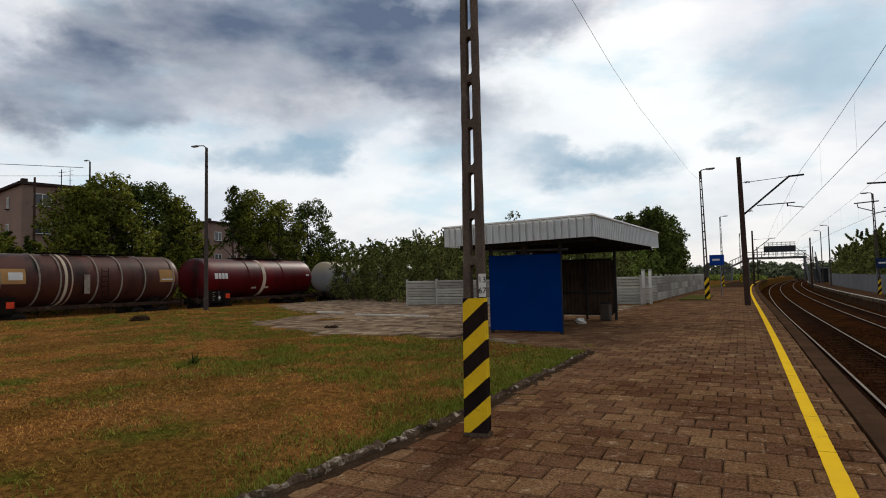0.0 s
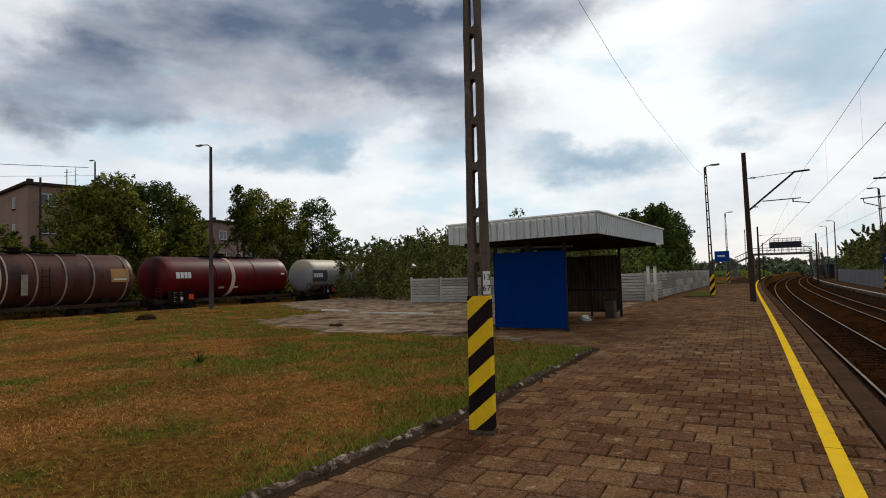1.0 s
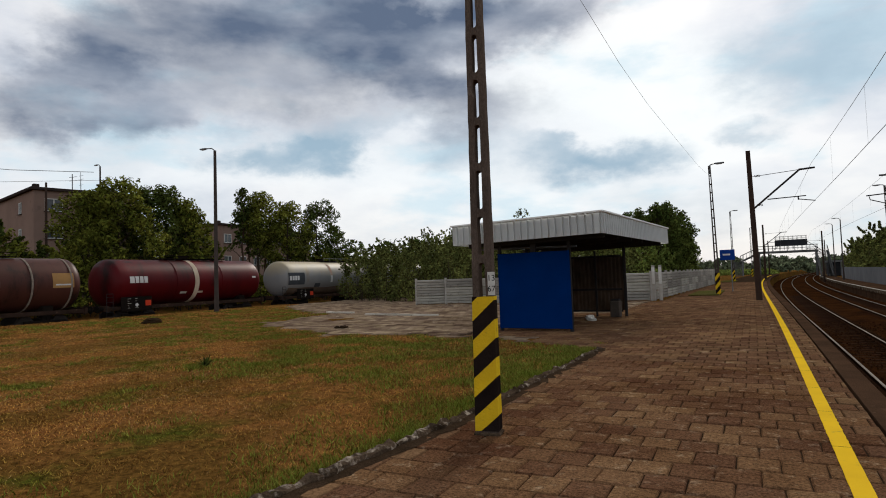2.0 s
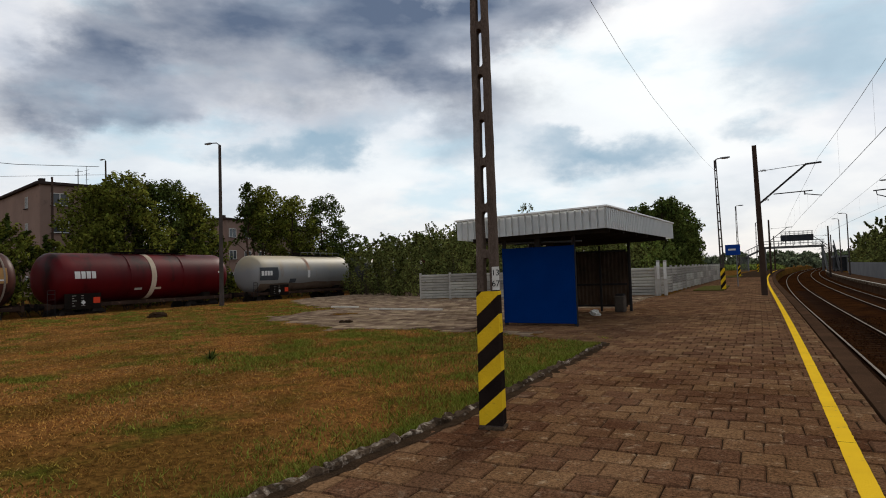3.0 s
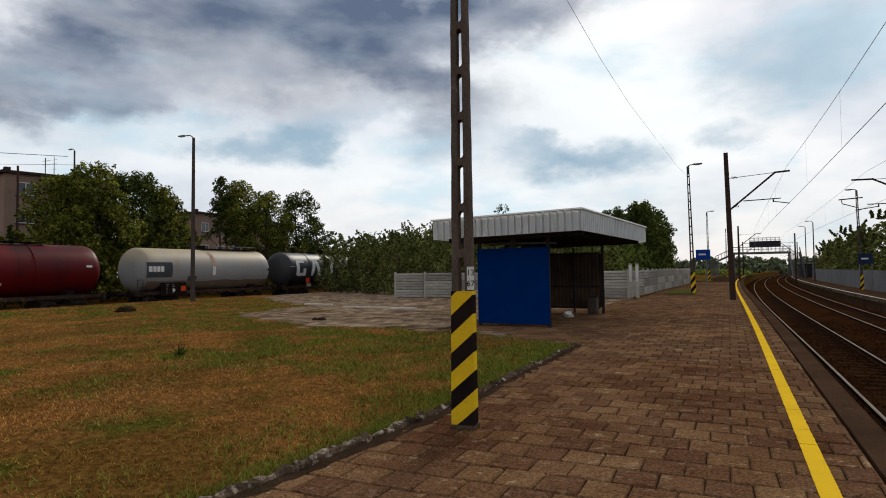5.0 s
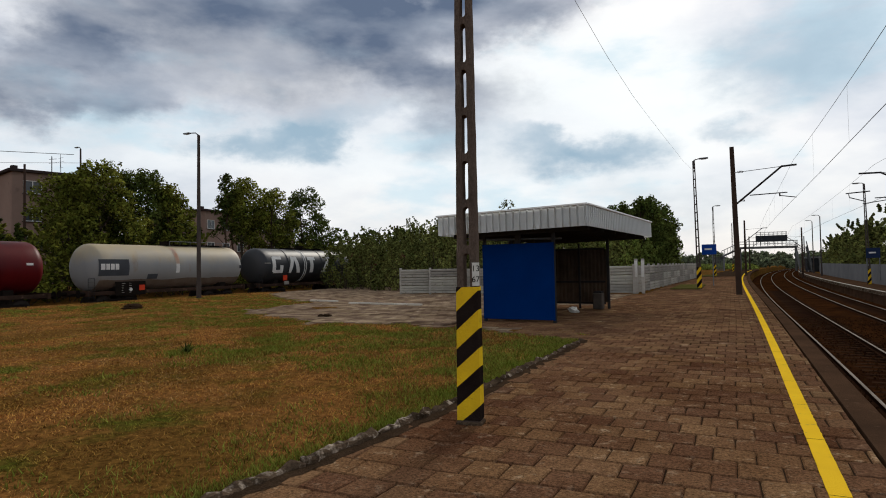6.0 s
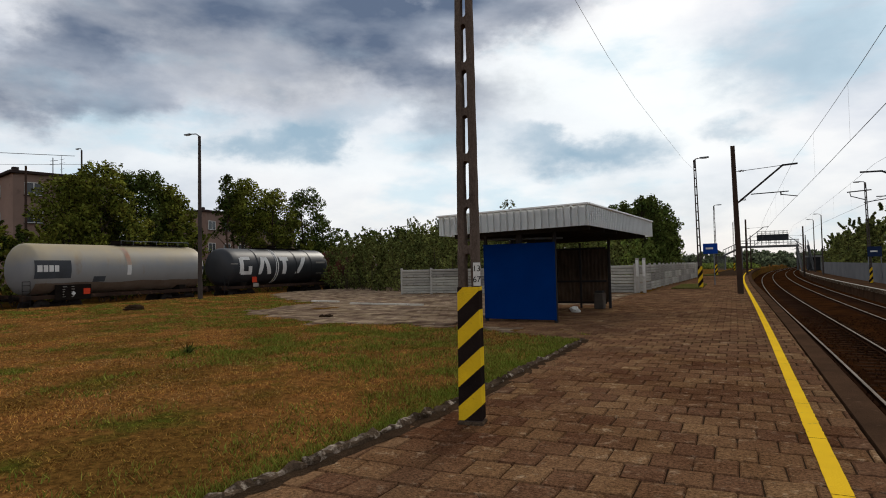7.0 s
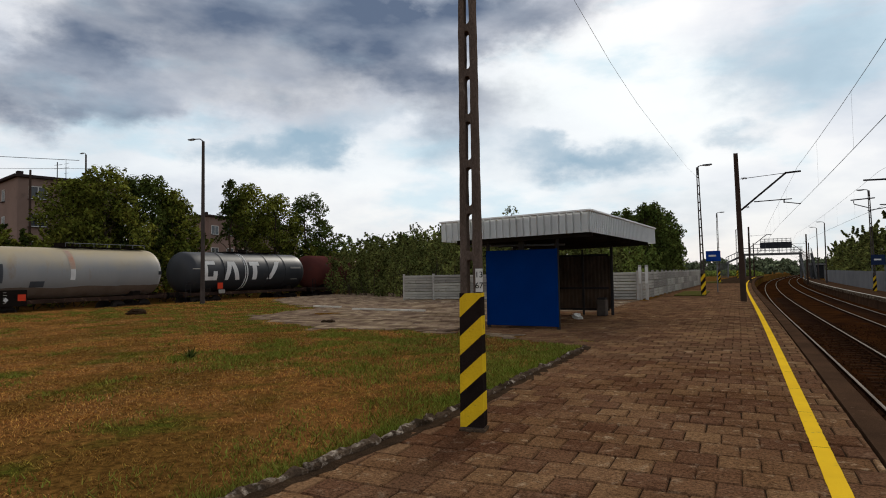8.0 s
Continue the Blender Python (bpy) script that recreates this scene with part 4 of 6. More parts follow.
# ---------------------------------------------------------------- fences
def build_fence():
    # one board: a moulded profile of three planks, drawn out along the bay; three boards make a bay
    h = 0.485
    prof = [(0.02, 0.0), (0.02, h)]
    for j in range(3, 0, -1):
        top, low = h * j / 3, h * (j - 1) / 3
        prof += [(0.0, top - 0.020), (-0.085, top - 0.030), (-0.085, low + 0.030), (0.0, low + 0.020)]
    bm = bmesh.new()
    ends = [[bm.verts.new((x, y, z)) for y, z in prof] for x in (0.03, 1.91)]
    for i in range(len(prof)):
        j = (i + 1) % len(prof)
        bm.faces.new((ends[0][i], ends[0][j], ends[1][j], ends[1][i]))
    for e in ends:
        bm.faces.new(e)
    bmesh.ops.recalc_face_normals(bm, faces=bm.faces[:])
    panel = mesh_of("board", bm, M["fence"])
    bm = bmesh.new()
    box(bm, 0, 0, 0.80, 0.12, 0.13, 1.62, 0.012)
    post = mesh_of("post", bm, M["fence_post"])

    def run(label, a, b):
        f = thing("concrete_fence", label, "fence")
        a, b = Vector((*a, 0)), Vector((*b, 0))
        d = (b - a)
        n = max(1, int(round(d.length / 1.94)))
        ang = math.degrees(math.atan2(d.y, d.x))
        step = d / n
        for i in range(n):
            p = a + step * i
            drop = random.uniform(-.012, .012)
            for k in range(3):
                piece("board", panel, f, pose(p.x, p.y, 0.04 + k * 0.5 + drop, 0, random.uniform(-.2, .2), ang))
        for i in range(n + 1):
            p = a + step * i
            piece("post", post, f, pose(p.x, p.y, random.uniform(-.01, .02), random.uniform(-.6, .6), random.uniform(-.6, .6), ang))
    run("pale grey concrete panel fence across the paved yard", (-18.9, 32.75), (-5.05, 34.0))
    run("pale grey concrete panel fence along the platform", (-4.95, 34.5), (-3.85, 72.0))
    # gate posts at the opening
    for x, y in ((-4.95, 34.22), (-4.62, 34.40)):
        g = thing("gate_post", "taller pale concrete gate post at the fence corner", "gate post", pose(x, y, 0), "gate posts")
        bm = bmesh.new()
        box(bm, 0, 0, 0.95, 0.16, 0.16, 1.9, 0.015)
        part("shaft", bm, M["fence_post"], g)
        bm = bmesh.new()
        box(bm, 0.0, -0.09, 1.35, 0.15, 0.02, 0.9, 0.004)
        part("notice_strip", bm, M["white_plate"], g, "white weathered notice strip")


build_fence()


# ---------------------------------------------------------------- overhead line
def lattice_arm(p, side, z, reach):
    """Stay, raking strut and steady arm of the overhead line."""
    bm = bmesh.new()
    rod(bm, (side * 0.1, 0, z + 1.3), (side * reach * 0.78, 0, z + 1.40), 0.014, n=6)
    part("top_stay", bm, M["steel_dark"], p)
    bm = bmesh.new()
    rod(bm, (side * 0.1, 0, z - 0.25), (side * reach * 0.78, 0, z + 1.42), 0.045, n=8)
    rod(bm, (side * reach * 0.76, 0, z + 1.40), (side * reach, 0, z + 1.42), 0.045, n=8)
    part("raking_strut", bm, M["steel_dark"], p)
    bm = bmesh.new()
    rod(bm, (side * reach * 0.25, 0, z + 0.12), (side * reach * 0.84, 0, z + 0.13), 0.025, n=8)
    rod(bm, (side * reach * 0.72, 0, z + 0.13), (side * reach * 0.72, 0, z - 0.04), 0.03, n=8)
    rod(bm, (side * reach * 0.72, 0, z + 0.0), (side * reach * 0.97, 0, z - 0.14), 0.022, n=8)
    part("steady_arm", bm, M["steel_dark"], p)
    for xx, zz in ((0.22, z + 1.31), (0.25, z - 0.12)):
        bm = bmesh.new()
        for k in range(4):
            rod(bm, (side * (xx + k * 0.06), 0, zz), (side * (xx + k * 0.06 + 0.03), 0, zz + 0.01), 0.055, n=10)
        part("insulator", bm, M["insulator"], p)


def line_mast(x, y, h, side, label, reach=2.75, z=4.75, w=0.29, lean=0.0):
    p = thing("catenary_mast", label, "catenary mast", pose(x, y, -0.5 if x > 5 else 0.0, 0, lean, 0), "catenary masts")
    def tapered(x, sx, sy):
        bm = bmesh.new()
        vs = []
        for zz, k in ((-0.6, 1.0), (h, 0.62)):
            for a, b in ((-sx / 2, -sy / 2), (sx / 2, -sy / 2), (sx / 2, sy / 2), (-sx / 2, sy / 2)):
                vs.append(bm.verts.new((x * k + a * (k if abs(x) < 0.01 else 1), b * k, zz)))
        for i in range(4):
            j = (i + 1) % 4
            bm.faces.new((vs[i], vs[j], vs[4 + j], vs[4 + i]))
        bm.faces.new(vs[4:])
        bm.faces.new(vs[:4][::-1])
        bmesh.ops.recalc_face_normals(bm, faces=bm.faces[:])
        return bm
    for s in (-1, 1):
        part("channel", tapered(s * (w / 2 - 0.03), 0.06, 0.20), M["mast"], p)
    part("web_plate", tapered(0, w - 0.06, 0.12), M["mast"], p)
    if reach:
        lattice_arm(p, side, z, reach)
    return p


line_mast(0.07, 33.2, 7.35, 1, "rusty brown overhead line mast on the platform edge", lean=-1.0)
line_mast(0.75 + bend(92), 92.0, 7.3, 1, "rusty brown overhead line mast on the platform edge")
line_mast(0.0 + bend(150) - .5, 150.0, 7.3, 1, "rusty brown overhead line mast on the platform edge")
line_mast(9.75, 37.0, 8.2, -1, "rusty brown overhead line mast on the far platform", 4.0, 5.1)
line_mast(9.65, 114.0, 7.6, -1, "rusty brown overhead line mast on the far platform", 2.8)
line_mast(10.2 + bend(165), 165.0, 8.0, -1, "rusty brown overhead line mast on the far platform", 2.8)

# cross arm that the far lamp post carries
arm = thing("line_bracket", "dark bracket arm with steady bar above the far track", "bracket", pose(10.0, 62.0, 0))
bm = bmesh.new()
rod(bm, (0.4, 0, 7.45), (-1.35, 0, 7.35), 0.05, n=8)
part("beam", bm, M["steel_dark"], arm)
bm = bmesh.new()
rod(bm, (0.0, 0, 6.6), (-1.1, 0, 7.0), 0.04, n=8)
rod(bm, (-1.1, 0, 7.0), (-1.15, 0, 7.3), 0.03, n=8)
part("strut", bm, M["steel_dark"], arm)


def wire(name, pts, r, label, group=""):
    cu = bpy.data.curves.new(name, "CURVE")
    cu.dimensions, cu.bevel_depth, cu.bevel_resolution = "3D", r, 1
    sp = cu.splines.new("POLY")
    sp.points.add(len(pts) - 1)
    for q, v in zip(sp.points, pts):
        q.co = (*v, 1)
    cu.materials.append(M["wire"])
    return tagged(new(name, cu), label, "cable", group)


def span(y0, y1, x, za, zb, sag, n=14):
    out = []
    for i in range(n + 1):
        t = i / n
        y = y0 + (y1 - y0) * t
        out.append((x + bend(y), y, za + (zb - za) * t - sag * 4 * t * (1 - t)))
    return out


SAG = 0.45
for cx in (2.7, 6.6):
    for y0, y1 in ((-26, 33.2), (33.2, 92), (92, 150), (150, 215)):
        dy = 4 if cx > 5 else 0
        wire("contact_wire", span(y0 + dy, y1 + dy, cx, 4.62, 4.62, 0.0, 6), 0.008, "thin taut contact wire over the track", "overhead wires")
        wire("messenger_wire", span(y0 + dy, y1 + dy, cx, 6.45, 6.45, SAG), 0.007, "sagging messenger wire over the track", "overhead wires")
        for k in range(1, 8):
            t = k / 8
            y = y0 + dy + (y1 - y0) * t
            wire("dropper", [(cx + bend(y), y, 4.62), (cx + bend(y), y, 6.45 - SAG * 4 * t * (1 - t))], 0.002, "thin vertical dropper wire", "droppers")
wire("lamp_cable", [(-2.4, 5.78, 6.3), (-2.3, 10.0, 6.03), (-2.3, 12.7, 5.95), (-2.3, 16.4, 5.99), (-2.3, 22.9, 6.30), (-2.3, 33.0, 6.82), (-2.15, 40.3, 7.2)], 0.004, "thin cable slung between platform lamp posts")
wire("yard_cable", [(-66, 18, 13.35), (-62, 31.5, 13.25), (-58.2, 37.2, 13.4)], 0.03, "thin cable running to the house roof")


# ---------------------------------------------------------------- signs, bridge, hut
def station_sign(x, y, z0, z1, w, label, legs, turn, mat="sign_blue"):
    s = thing("station_sign", label, "sign", pose(x, y, 0, 0, 0, turn), "station signs")
    for lx in legs:
        bm = bmesh.new()
        rod(bm, (lx, 0.04, -0.05), (lx, 0.04, z1), 0.035, n=10)
        part("post", bm, M["grey_steel"], s)
    bm = bmesh.new()
    box(bm, 0, 0, (z0 + z1) / 2, w, 0.05, z1 - z0, 0.01)
    b = part("board", bm, M[mat], s, "blue sign board")
    bm = bmesh.new()
    box(bm, -0.05 * w, -0.029, (z0 + z1) / 2 + 0.02, w * 0.5, 0.006, 0.12)
    part("lettering_bar", bm, M["white"], b, "white bar of lettering")


station_sign(-1.72, 46.2, 2.18, 2.90, 0.95, "blue station sign on a thin post beside the platform", (0.22,), -8)
station_sign(9.75, 58.0, 1.75, 2.55, 0.95, "dark blue station sign on two posts at the far platform", (-0.42, 0.42), 0, "sign_dark")


def build_bridge():
    b = thing("footbridge", "grey steel footbridge over the railway with stairs", "footbridge", pose(1.34, 135.0, -0.2))
    bm = bmesh.new()
    box(bm, 4.25, 0, 4.62, 10.2, 2.2, 0.42, 0.03)
    part("deck", bm, M["bridge"], b)
    for sy in (-1.1, 1.1):
        bm = bmesh.new()
        box(bm, 4.25, sy, 5.85, 10.2, 0.06, 0.07)
        box(bm, 4.25, sy, 5.35, 10.2, 0.04, 0.05)
        for k in range(9):
            box(bm, -0.75 + k * 1.25, sy, 5.3, 0.06, 0.06, 1.1)
        part("railing", bm, M["bridge"], b)
        bm = bmesh.new()
        box(bm, 4.9, sy * 1.08, 6.35, 5.4, 0.06, 1.15, 0.01)
        part("signal_board", bm, M["board"], b, "long dark board on the railing")
        bm = bmesh.new()
        for k in range(8):
            box(bm, 2.3 + k * 0.74, sy * 1.08, 6.35, 0.05, 0.05, 2.6)
        box(bm, 4.9, sy * 1.08, 7.6, 5.4, 0.05, 0.05)
        box(bm, 4.9, sy * 1.08, 7.2, 5.4, 0.04, 0.04)
        part("mesh_guard", bm, M["bridge"], b)
    # piers
    for x in (-0.6, 9.05):
        for sy in (-0.8, 0.8):
            bm = bmesh.new()
            rod(bm, (x, sy, -0.1), (x, sy, 4.5), 0.16, n=10)
            part("pier", bm, M["bridge"], b)
    # flights: one runs away from the line, the other comes along the far platform
    def flight(name, a, e, width_dir, label):
        a, e = Vector(a), Vector(e)
        d = e - a
        st = thing_part(name, b)
        n = 24
        bm = bmesh.new()
        box(bm, 0, 0, 0, abs(d.x) / n * 1.1 + width_dir[0], abs(d.y) / n * 1.1 + width_dir[1], 0.07)
        tread = mesh_of("tread", bm, M["bridge"])
        for k in range(n):
            p = a + d * ((k + 0.5) / n)
            piece("tread", tread, st, pose(p.x, p.y, p.z))
        for s in (-1, 1):
            off = Vector((width_dir[0] / 2 * s, width_dir[1] / 2 * s, 0))
            bm = rod(bmesh.new(), a + off + Vector((0, 0, -0.1)), e + off + Vector((0, 0, -0.1)), 0.17, n=8)
            part("string", bm, M["bridge"], st)
            bm = rod(bmesh.new(), a + off + Vector((0, 0, 1.05)), e + off + Vector((0, 0, 1.05)), 0.05, n=6)
            part("handrail", bm, M["bridge"], st)
            for k in range(7):
                p = a + d * (k / 6) + off
                part("baluster", rod(bmesh.new(), p, p + Vector((0, 0, 1.05)), 0.03, n=6), M["bridge"], st)
    flight("stair", (-0.8, 0, 4.6), (-4.0, 0, 3.1), (0, 2.0), "grey steel stair flight")
    flight("stair", (-4.4, 0, 3.0), (-4.4, -7.0, 0.05), (1.6, 0), "grey steel stair flight")
    flight("stair", (9.9, 0, 4.6), (9.9, -8.6, 0.05), (1.8, 0), "grey steel stair flight")
    bm = bmesh.new()
    vs = [bm.verts.new(v) for v in ((10.9, 0.2, 5.7), (10.9, -8.8, 1.1), (10.9, -8.8, 0.05), (10.9, 0.2, 0.05))]
    bm.faces.new(vs)
    bmesh.ops.solidify(bm, geom=bm.faces[:], thickness=0.06)
    part("stair_side", bm, M["stair_side"], b, "pale grey stair cladding")


build_bridge()


def build_hut():
    h = thing("platform_hut", "small dark waiting hut with pale flat roof", "hut", pose(13.45, 139.0, -0.5))
    bm = bmesh.new()
    box(bm, 0, 0, 1.3, 2.1, 4.0, 2.6, 0.03)
    part("body", bm, M["board"], h)
    bm = bmesh.new()
    box(bm, 0, 0, 2.76, 2.5, 4.6, 0.30, 0.03)
    part("roof", bm, M["stair_side"], h)
    for x in (-0.95, 0.95):
        bm = bmesh.new()
        box(bm, x, -2.04, 1.3, 0.16, 0.06, 2.6)
        part("post", bm, M["stair_side"], h)


build_hut()


# ---------------------------------------------------------------- houses beyond the siding
def apartment_house(at, length, depth, h, storeys, label, bays):
    """Long side along local x, gable end at local x = 0, front at local y = 0 facing -y."""
    b = thing("apartment_house", label, "apartment house", at, "apartment houses")
    bm = bmesh.new()
    box(bm, length / 2, depth / 2, h / 2, length, depth, h)
    part("wall", bm, M["plaster"], b)
    bm = bmesh.new()
    box(bm, length / 2, depth / 2, h + 0.14, length + 0.7, depth + 0.7, 0.28, 0.03)
    roof = part("roof", bm, M["roof_felt"], b, "dark flat roof slab")
    for x in (0.4, length * 0.8):
        bm = bmesh.new()
        box(bm, x, 0.9, h + 0.48, 0.5, 0.6, 0.46, 0.02)
        part("chimney", bm, M["roof_felt"], roof)

    def window(x, y, z, w, hh, facing):
        rz = 0 if facing == "y" else -90
        win = thing_part("window", b, pose(x, y, z, 0, 0, rz))
        bm = bmesh.new()
        box(bm, 0, -0.02, 0, w, 0.05, hh)
        p0 = part("pane", bm, M["glass"], win)
        bm = bmesh.new()
        for sx in (-w / 2, 0, w / 2):
            box(bm, sx, -0.05, 0, 0.08, 0.06, hh + 0.08)
        for sz in (-hh / 2, hh / 2):
            box(bm, 0, -0.055, sz, w + 0.08, 0.06, 0.08)
        part("frame", bm, M["frame_white"], win, "white window frame")
        bm = bmesh.new()
        box(bm, 0, -0.12, -hh / 2 - 0.08, w + 0.25, 0.22, 0.05)
        part("sill", bm, M["roof_felt"], win)

    for s in range(storeys):
        z = 1.7 + s * (h - 0.6) / storeys + 0.2
        for k in range(bays):
            x = (k + 0.36) * length / bays
            window(x, 0, z, 1.5, 1.2, "y")
        window(0, depth * 0.26, z, 0.8, 1.1, "x")
    return b


apartment_house(pose(-62.0, 33.6, 0.2, 0, 0, 76), 9.5, 17.0, 11.4, 4, "pinkish grey plastered apartment house with flat roof", 2)
apartment_house(pose(-66.0, 60.5, 0.2, 0, 0, 100), 24.0, 10.0, 9.9, 3, "pinkish grey plastered apartment house behind trees", 7)
ant = thing("roof_antenna", "thin roof aerial mast on the apartment house", "aerial", pose(-64.9, 39.1, 11.8))
bm = bmesh.new()
rod(bm, (0, 0, 0), (0, 0, 2.4), 0.05, n=6)
part("mast", bm, M["steel_dark"], ant)
bm = bmesh.new()
for zz in (1.7, 2.1):
    rod(bm, (-0.5, 0, zz), (0.5, 0.2, zz), 0.025, n=6)
part("crossbar", bm, M["steel_dark"], ant)
ant = thing("roof_antenna", "tall thin lattice aerial on the apartment house", "aerial", pose(-62.6, 38.6, 11.8))
for dx in (-0.07, 0.07):
    part("mast", rod(bmesh.new(), (dx, 0, 0), (0, 0, 2.3), 0.018, n=6), M["grey_steel"], ant)
for zz, half in ((0.9, 0.25), (1.5, 0.40), (1.9, 0.30)):
    part("crossbar", rod(bmesh.new(), (-half, 0, zz), (half, 0.1, zz + 0.05), 0.016, n=6), M["grey_steel"], ant)
wire("yard_cable", [(-66, 18, 12.3), (-62, 30.0, 11.9), (-57.8, 37.6, 12.6)], 0.018, "thin cable running to the lamp post")
plain_lamp(pose(-57.8, 37.6, 0, 0, 0, 0), 14.0, "thin dark lamp post among the trees", (-1, 0.1, 0), 0.12, 0.5)
post = thing("timber_pole", "thin dark timber pole before the apartment house", "pole", pose(-56.0, 31.4, 0))
bm = bmesh.new()
rod(bm, (0, 0, 0), (0, 0, 11.4), 0.13, 0.09, n=8)
part("shaft", bm, M["mast"], post)


# ---------------------------------------------------------------- trees and bushes
def leaves(clumps, per, size, rng, squash=1.0):
    """Quads scattered through the outer part of many clumps. clumps: (x, y, z, r)."""
    out = []
    for cx, cy, cz, r in clumps:
        n = max(8, int(per * r * r))
        d = rng.normal(size=(n, 3))
        d /= np.linalg.norm(d, axis=1)[:, None]
        rad = r * (0.35 + 0.75 * rng.random(n) ** 0.6)
        c = np.array([cx, cy, cz]) + d * rad[:, None] * np.array([1, 1, 0.85 * squash])
        nrm = d + rng.normal(0, 0.7, (n, 3)) + np.array([0, 0, 0.35])
        nrm /= np.linalg.norm(nrm, axis=1)[:, None]
        ref = rng.normal(size=(n, 3))
        u = np.cross(nrm, ref)
        u /= np.linalg.norm(u, axis=1)[:, None] + 1e-9
        v = np.cross(nrm, u)
        s = size * rng.uniform(0.55, 1.35, (n, 1))
        u, v = u * s, v * s * 0.62
        out.append(np.stack([c - u, c - v * 0.9, c + u, c + v * 0.9], 1))
    return np.concatenate(out)


def tree(x, y, z0, h, r, bare, leaf, rng, label, bark="bark", per=260, size=0.14, lumps=26, narrow=False, trunks=1):
    t = thing("tree", label, "tree", pose(x, y, z0), "trees")
    clumps = []
    for k in range(trunks):
        ox, oy = (0, 0) if trunks == 1 else (rng.uniform(-.5, .5), rng.uniform(-.5, .5))
        top = Vector((ox + rng.normal(0, .25), oy + rng.normal(0, .25), h * 0.86))
        pts, radii = [Vector((ox, oy, -0.3))], [0.055 * h ** 0.6]
        for s in range(1, 6):
            pts.append(Vector((ox, oy, -0.3)).lerp(top, s / 5) + Vector((rng.normal(0, .1), rng.normal(0, .1), 0)))
            radii.append(max(0.03, radii[-1] * 0.76))
        part("trunk", tube(bmesh.new(), pts, radii), M[bark], t, smooth=True)
    for k in range(lumps):
        f = (k + 0.5) / lumps
        zz = bare + (h - bare) * f ** 0.85
        envelope = math.sin(math.pi * min(1, 0.18 + 0.80 * f)) ** 0.7 if not narrow else (1 - f) * 0.9 + 0.12
        a = k * 2.399 + rng.uniform(-.5, .5)
        rr = r * envelope * math.sqrt(rng.uniform(0.15, 1.0))
        cr = r * rng.uniform(0.22, 0.42) * (0.75 if narrow else 1)
        c = Vector((rr * math.cos(a), rr * math.sin(a), min(zz, h - cr * 0.6)))
        clumps.append((*c, cr))
        if k % 2 == 0:
            s0 = Vector((0, 0, max(bare * 0.55, c.z - rr * 0.8)))
            mid = s0.lerp(c, 0.5) + Vector((0, 0, 0.15))
            part("limb", tube(bmesh.new(), [s0, mid, c], [0.055, 0.035, 0.012], 6), M[bark], t, smooth=True)
        # stray twigs that break the outline
        for j in range(3):
            b2 = rng.uniform(0, 6.28)
            e = rng.uniform(-0.3, 1.0)
            clumps.append((c.x + cr * 1.05 * math.cos(b2) * math.sqrt(max(0, 1 - e * e)), c.y + cr * 1.05 * math.sin(b2) * math.sqrt(max(0, 1 - e * e)), c.z + cr * e, cr * rng.uniform(.22, .45)))
    o = new("crown", polys_mesh("crown", leaves(clumps, per, size, rng), M[leaf]))
    o.parent = t
    return t


rng = np.random.default_rng(11)
row = [(-45.0, 18.0, 7.2, 2.2, 1.5, "leaf"), (-45.0, 22.0, 6.2, 1.7, 1.4, "leaf"), (-45, 28.0, 9.2, 2.3, 1.6, "leaf"), (-46.5, 30.0, 9.8, 2.4, 1.6, "leaf"), (-44.5, 30.6, 10.7, 2.9, 1.8, "leaf"), (-45.5, 34.3, 10.4, 2.7, 2.0, "leaf_dark"),
       (-45, 37.2, 9.3, 2.2, 1.6, "leaf"), (-46, 47.2, 11.4, 2.6, 5.0, "leaf"), (-45.5, 51.0, 10.6, 2.6, 3.8, "leaf"), (-45, 55.6, 11.0, 2.7, 1.8, "leaf_dark"), (-44.5, 57.9, 8.6, 1.9, 1.4, "leaf_dark"),
       (-49, 32.5, 9.6, 2.8, 1.5, "leaf_dark"), (-50, 55.0, 9.3, 2.6, 2.0, "leaf_dark")]
for x, y, h, r, bare, leaf in row:
    tree(x, y, -0.3, h, r, bare, leaf, rng, "leafy green deciduous tree on the bank beyond the siding", per=230)
tree(-47.2, 37.1, -0.3, 10.7, 2.5, 2.6, "leaf_dark", rng, "leafy dark green tree on the bank beyond the siding", per=230)
tree(-46.3, 39.0, -0.3, 8.9, 2.1, 2.0, "leaf", rng, "leafy green deciduous tree on the bank beyond the siding", per=230)
tree(-46, 44.9, -0.3, 11.7, 1.6, 4.8, "leaf_dark", rng, "dark slender conifer with bare lower trunk", "pine_bark", narrow=True, per=200, lumps=30)
tree(-47, 46.6, -0.3, 9.8, 1.5, 6.0, "leaf_dark", rng, "pine with bare trunk beyond the siding", "pine_bark", lumps=14)
tree(-47.5, 49.3, -0.3, 9.2, 1.8, 6.0, "leaf_dark", rng, "pine with bare trunk beyond the siding", "pine_bark", lumps=14)


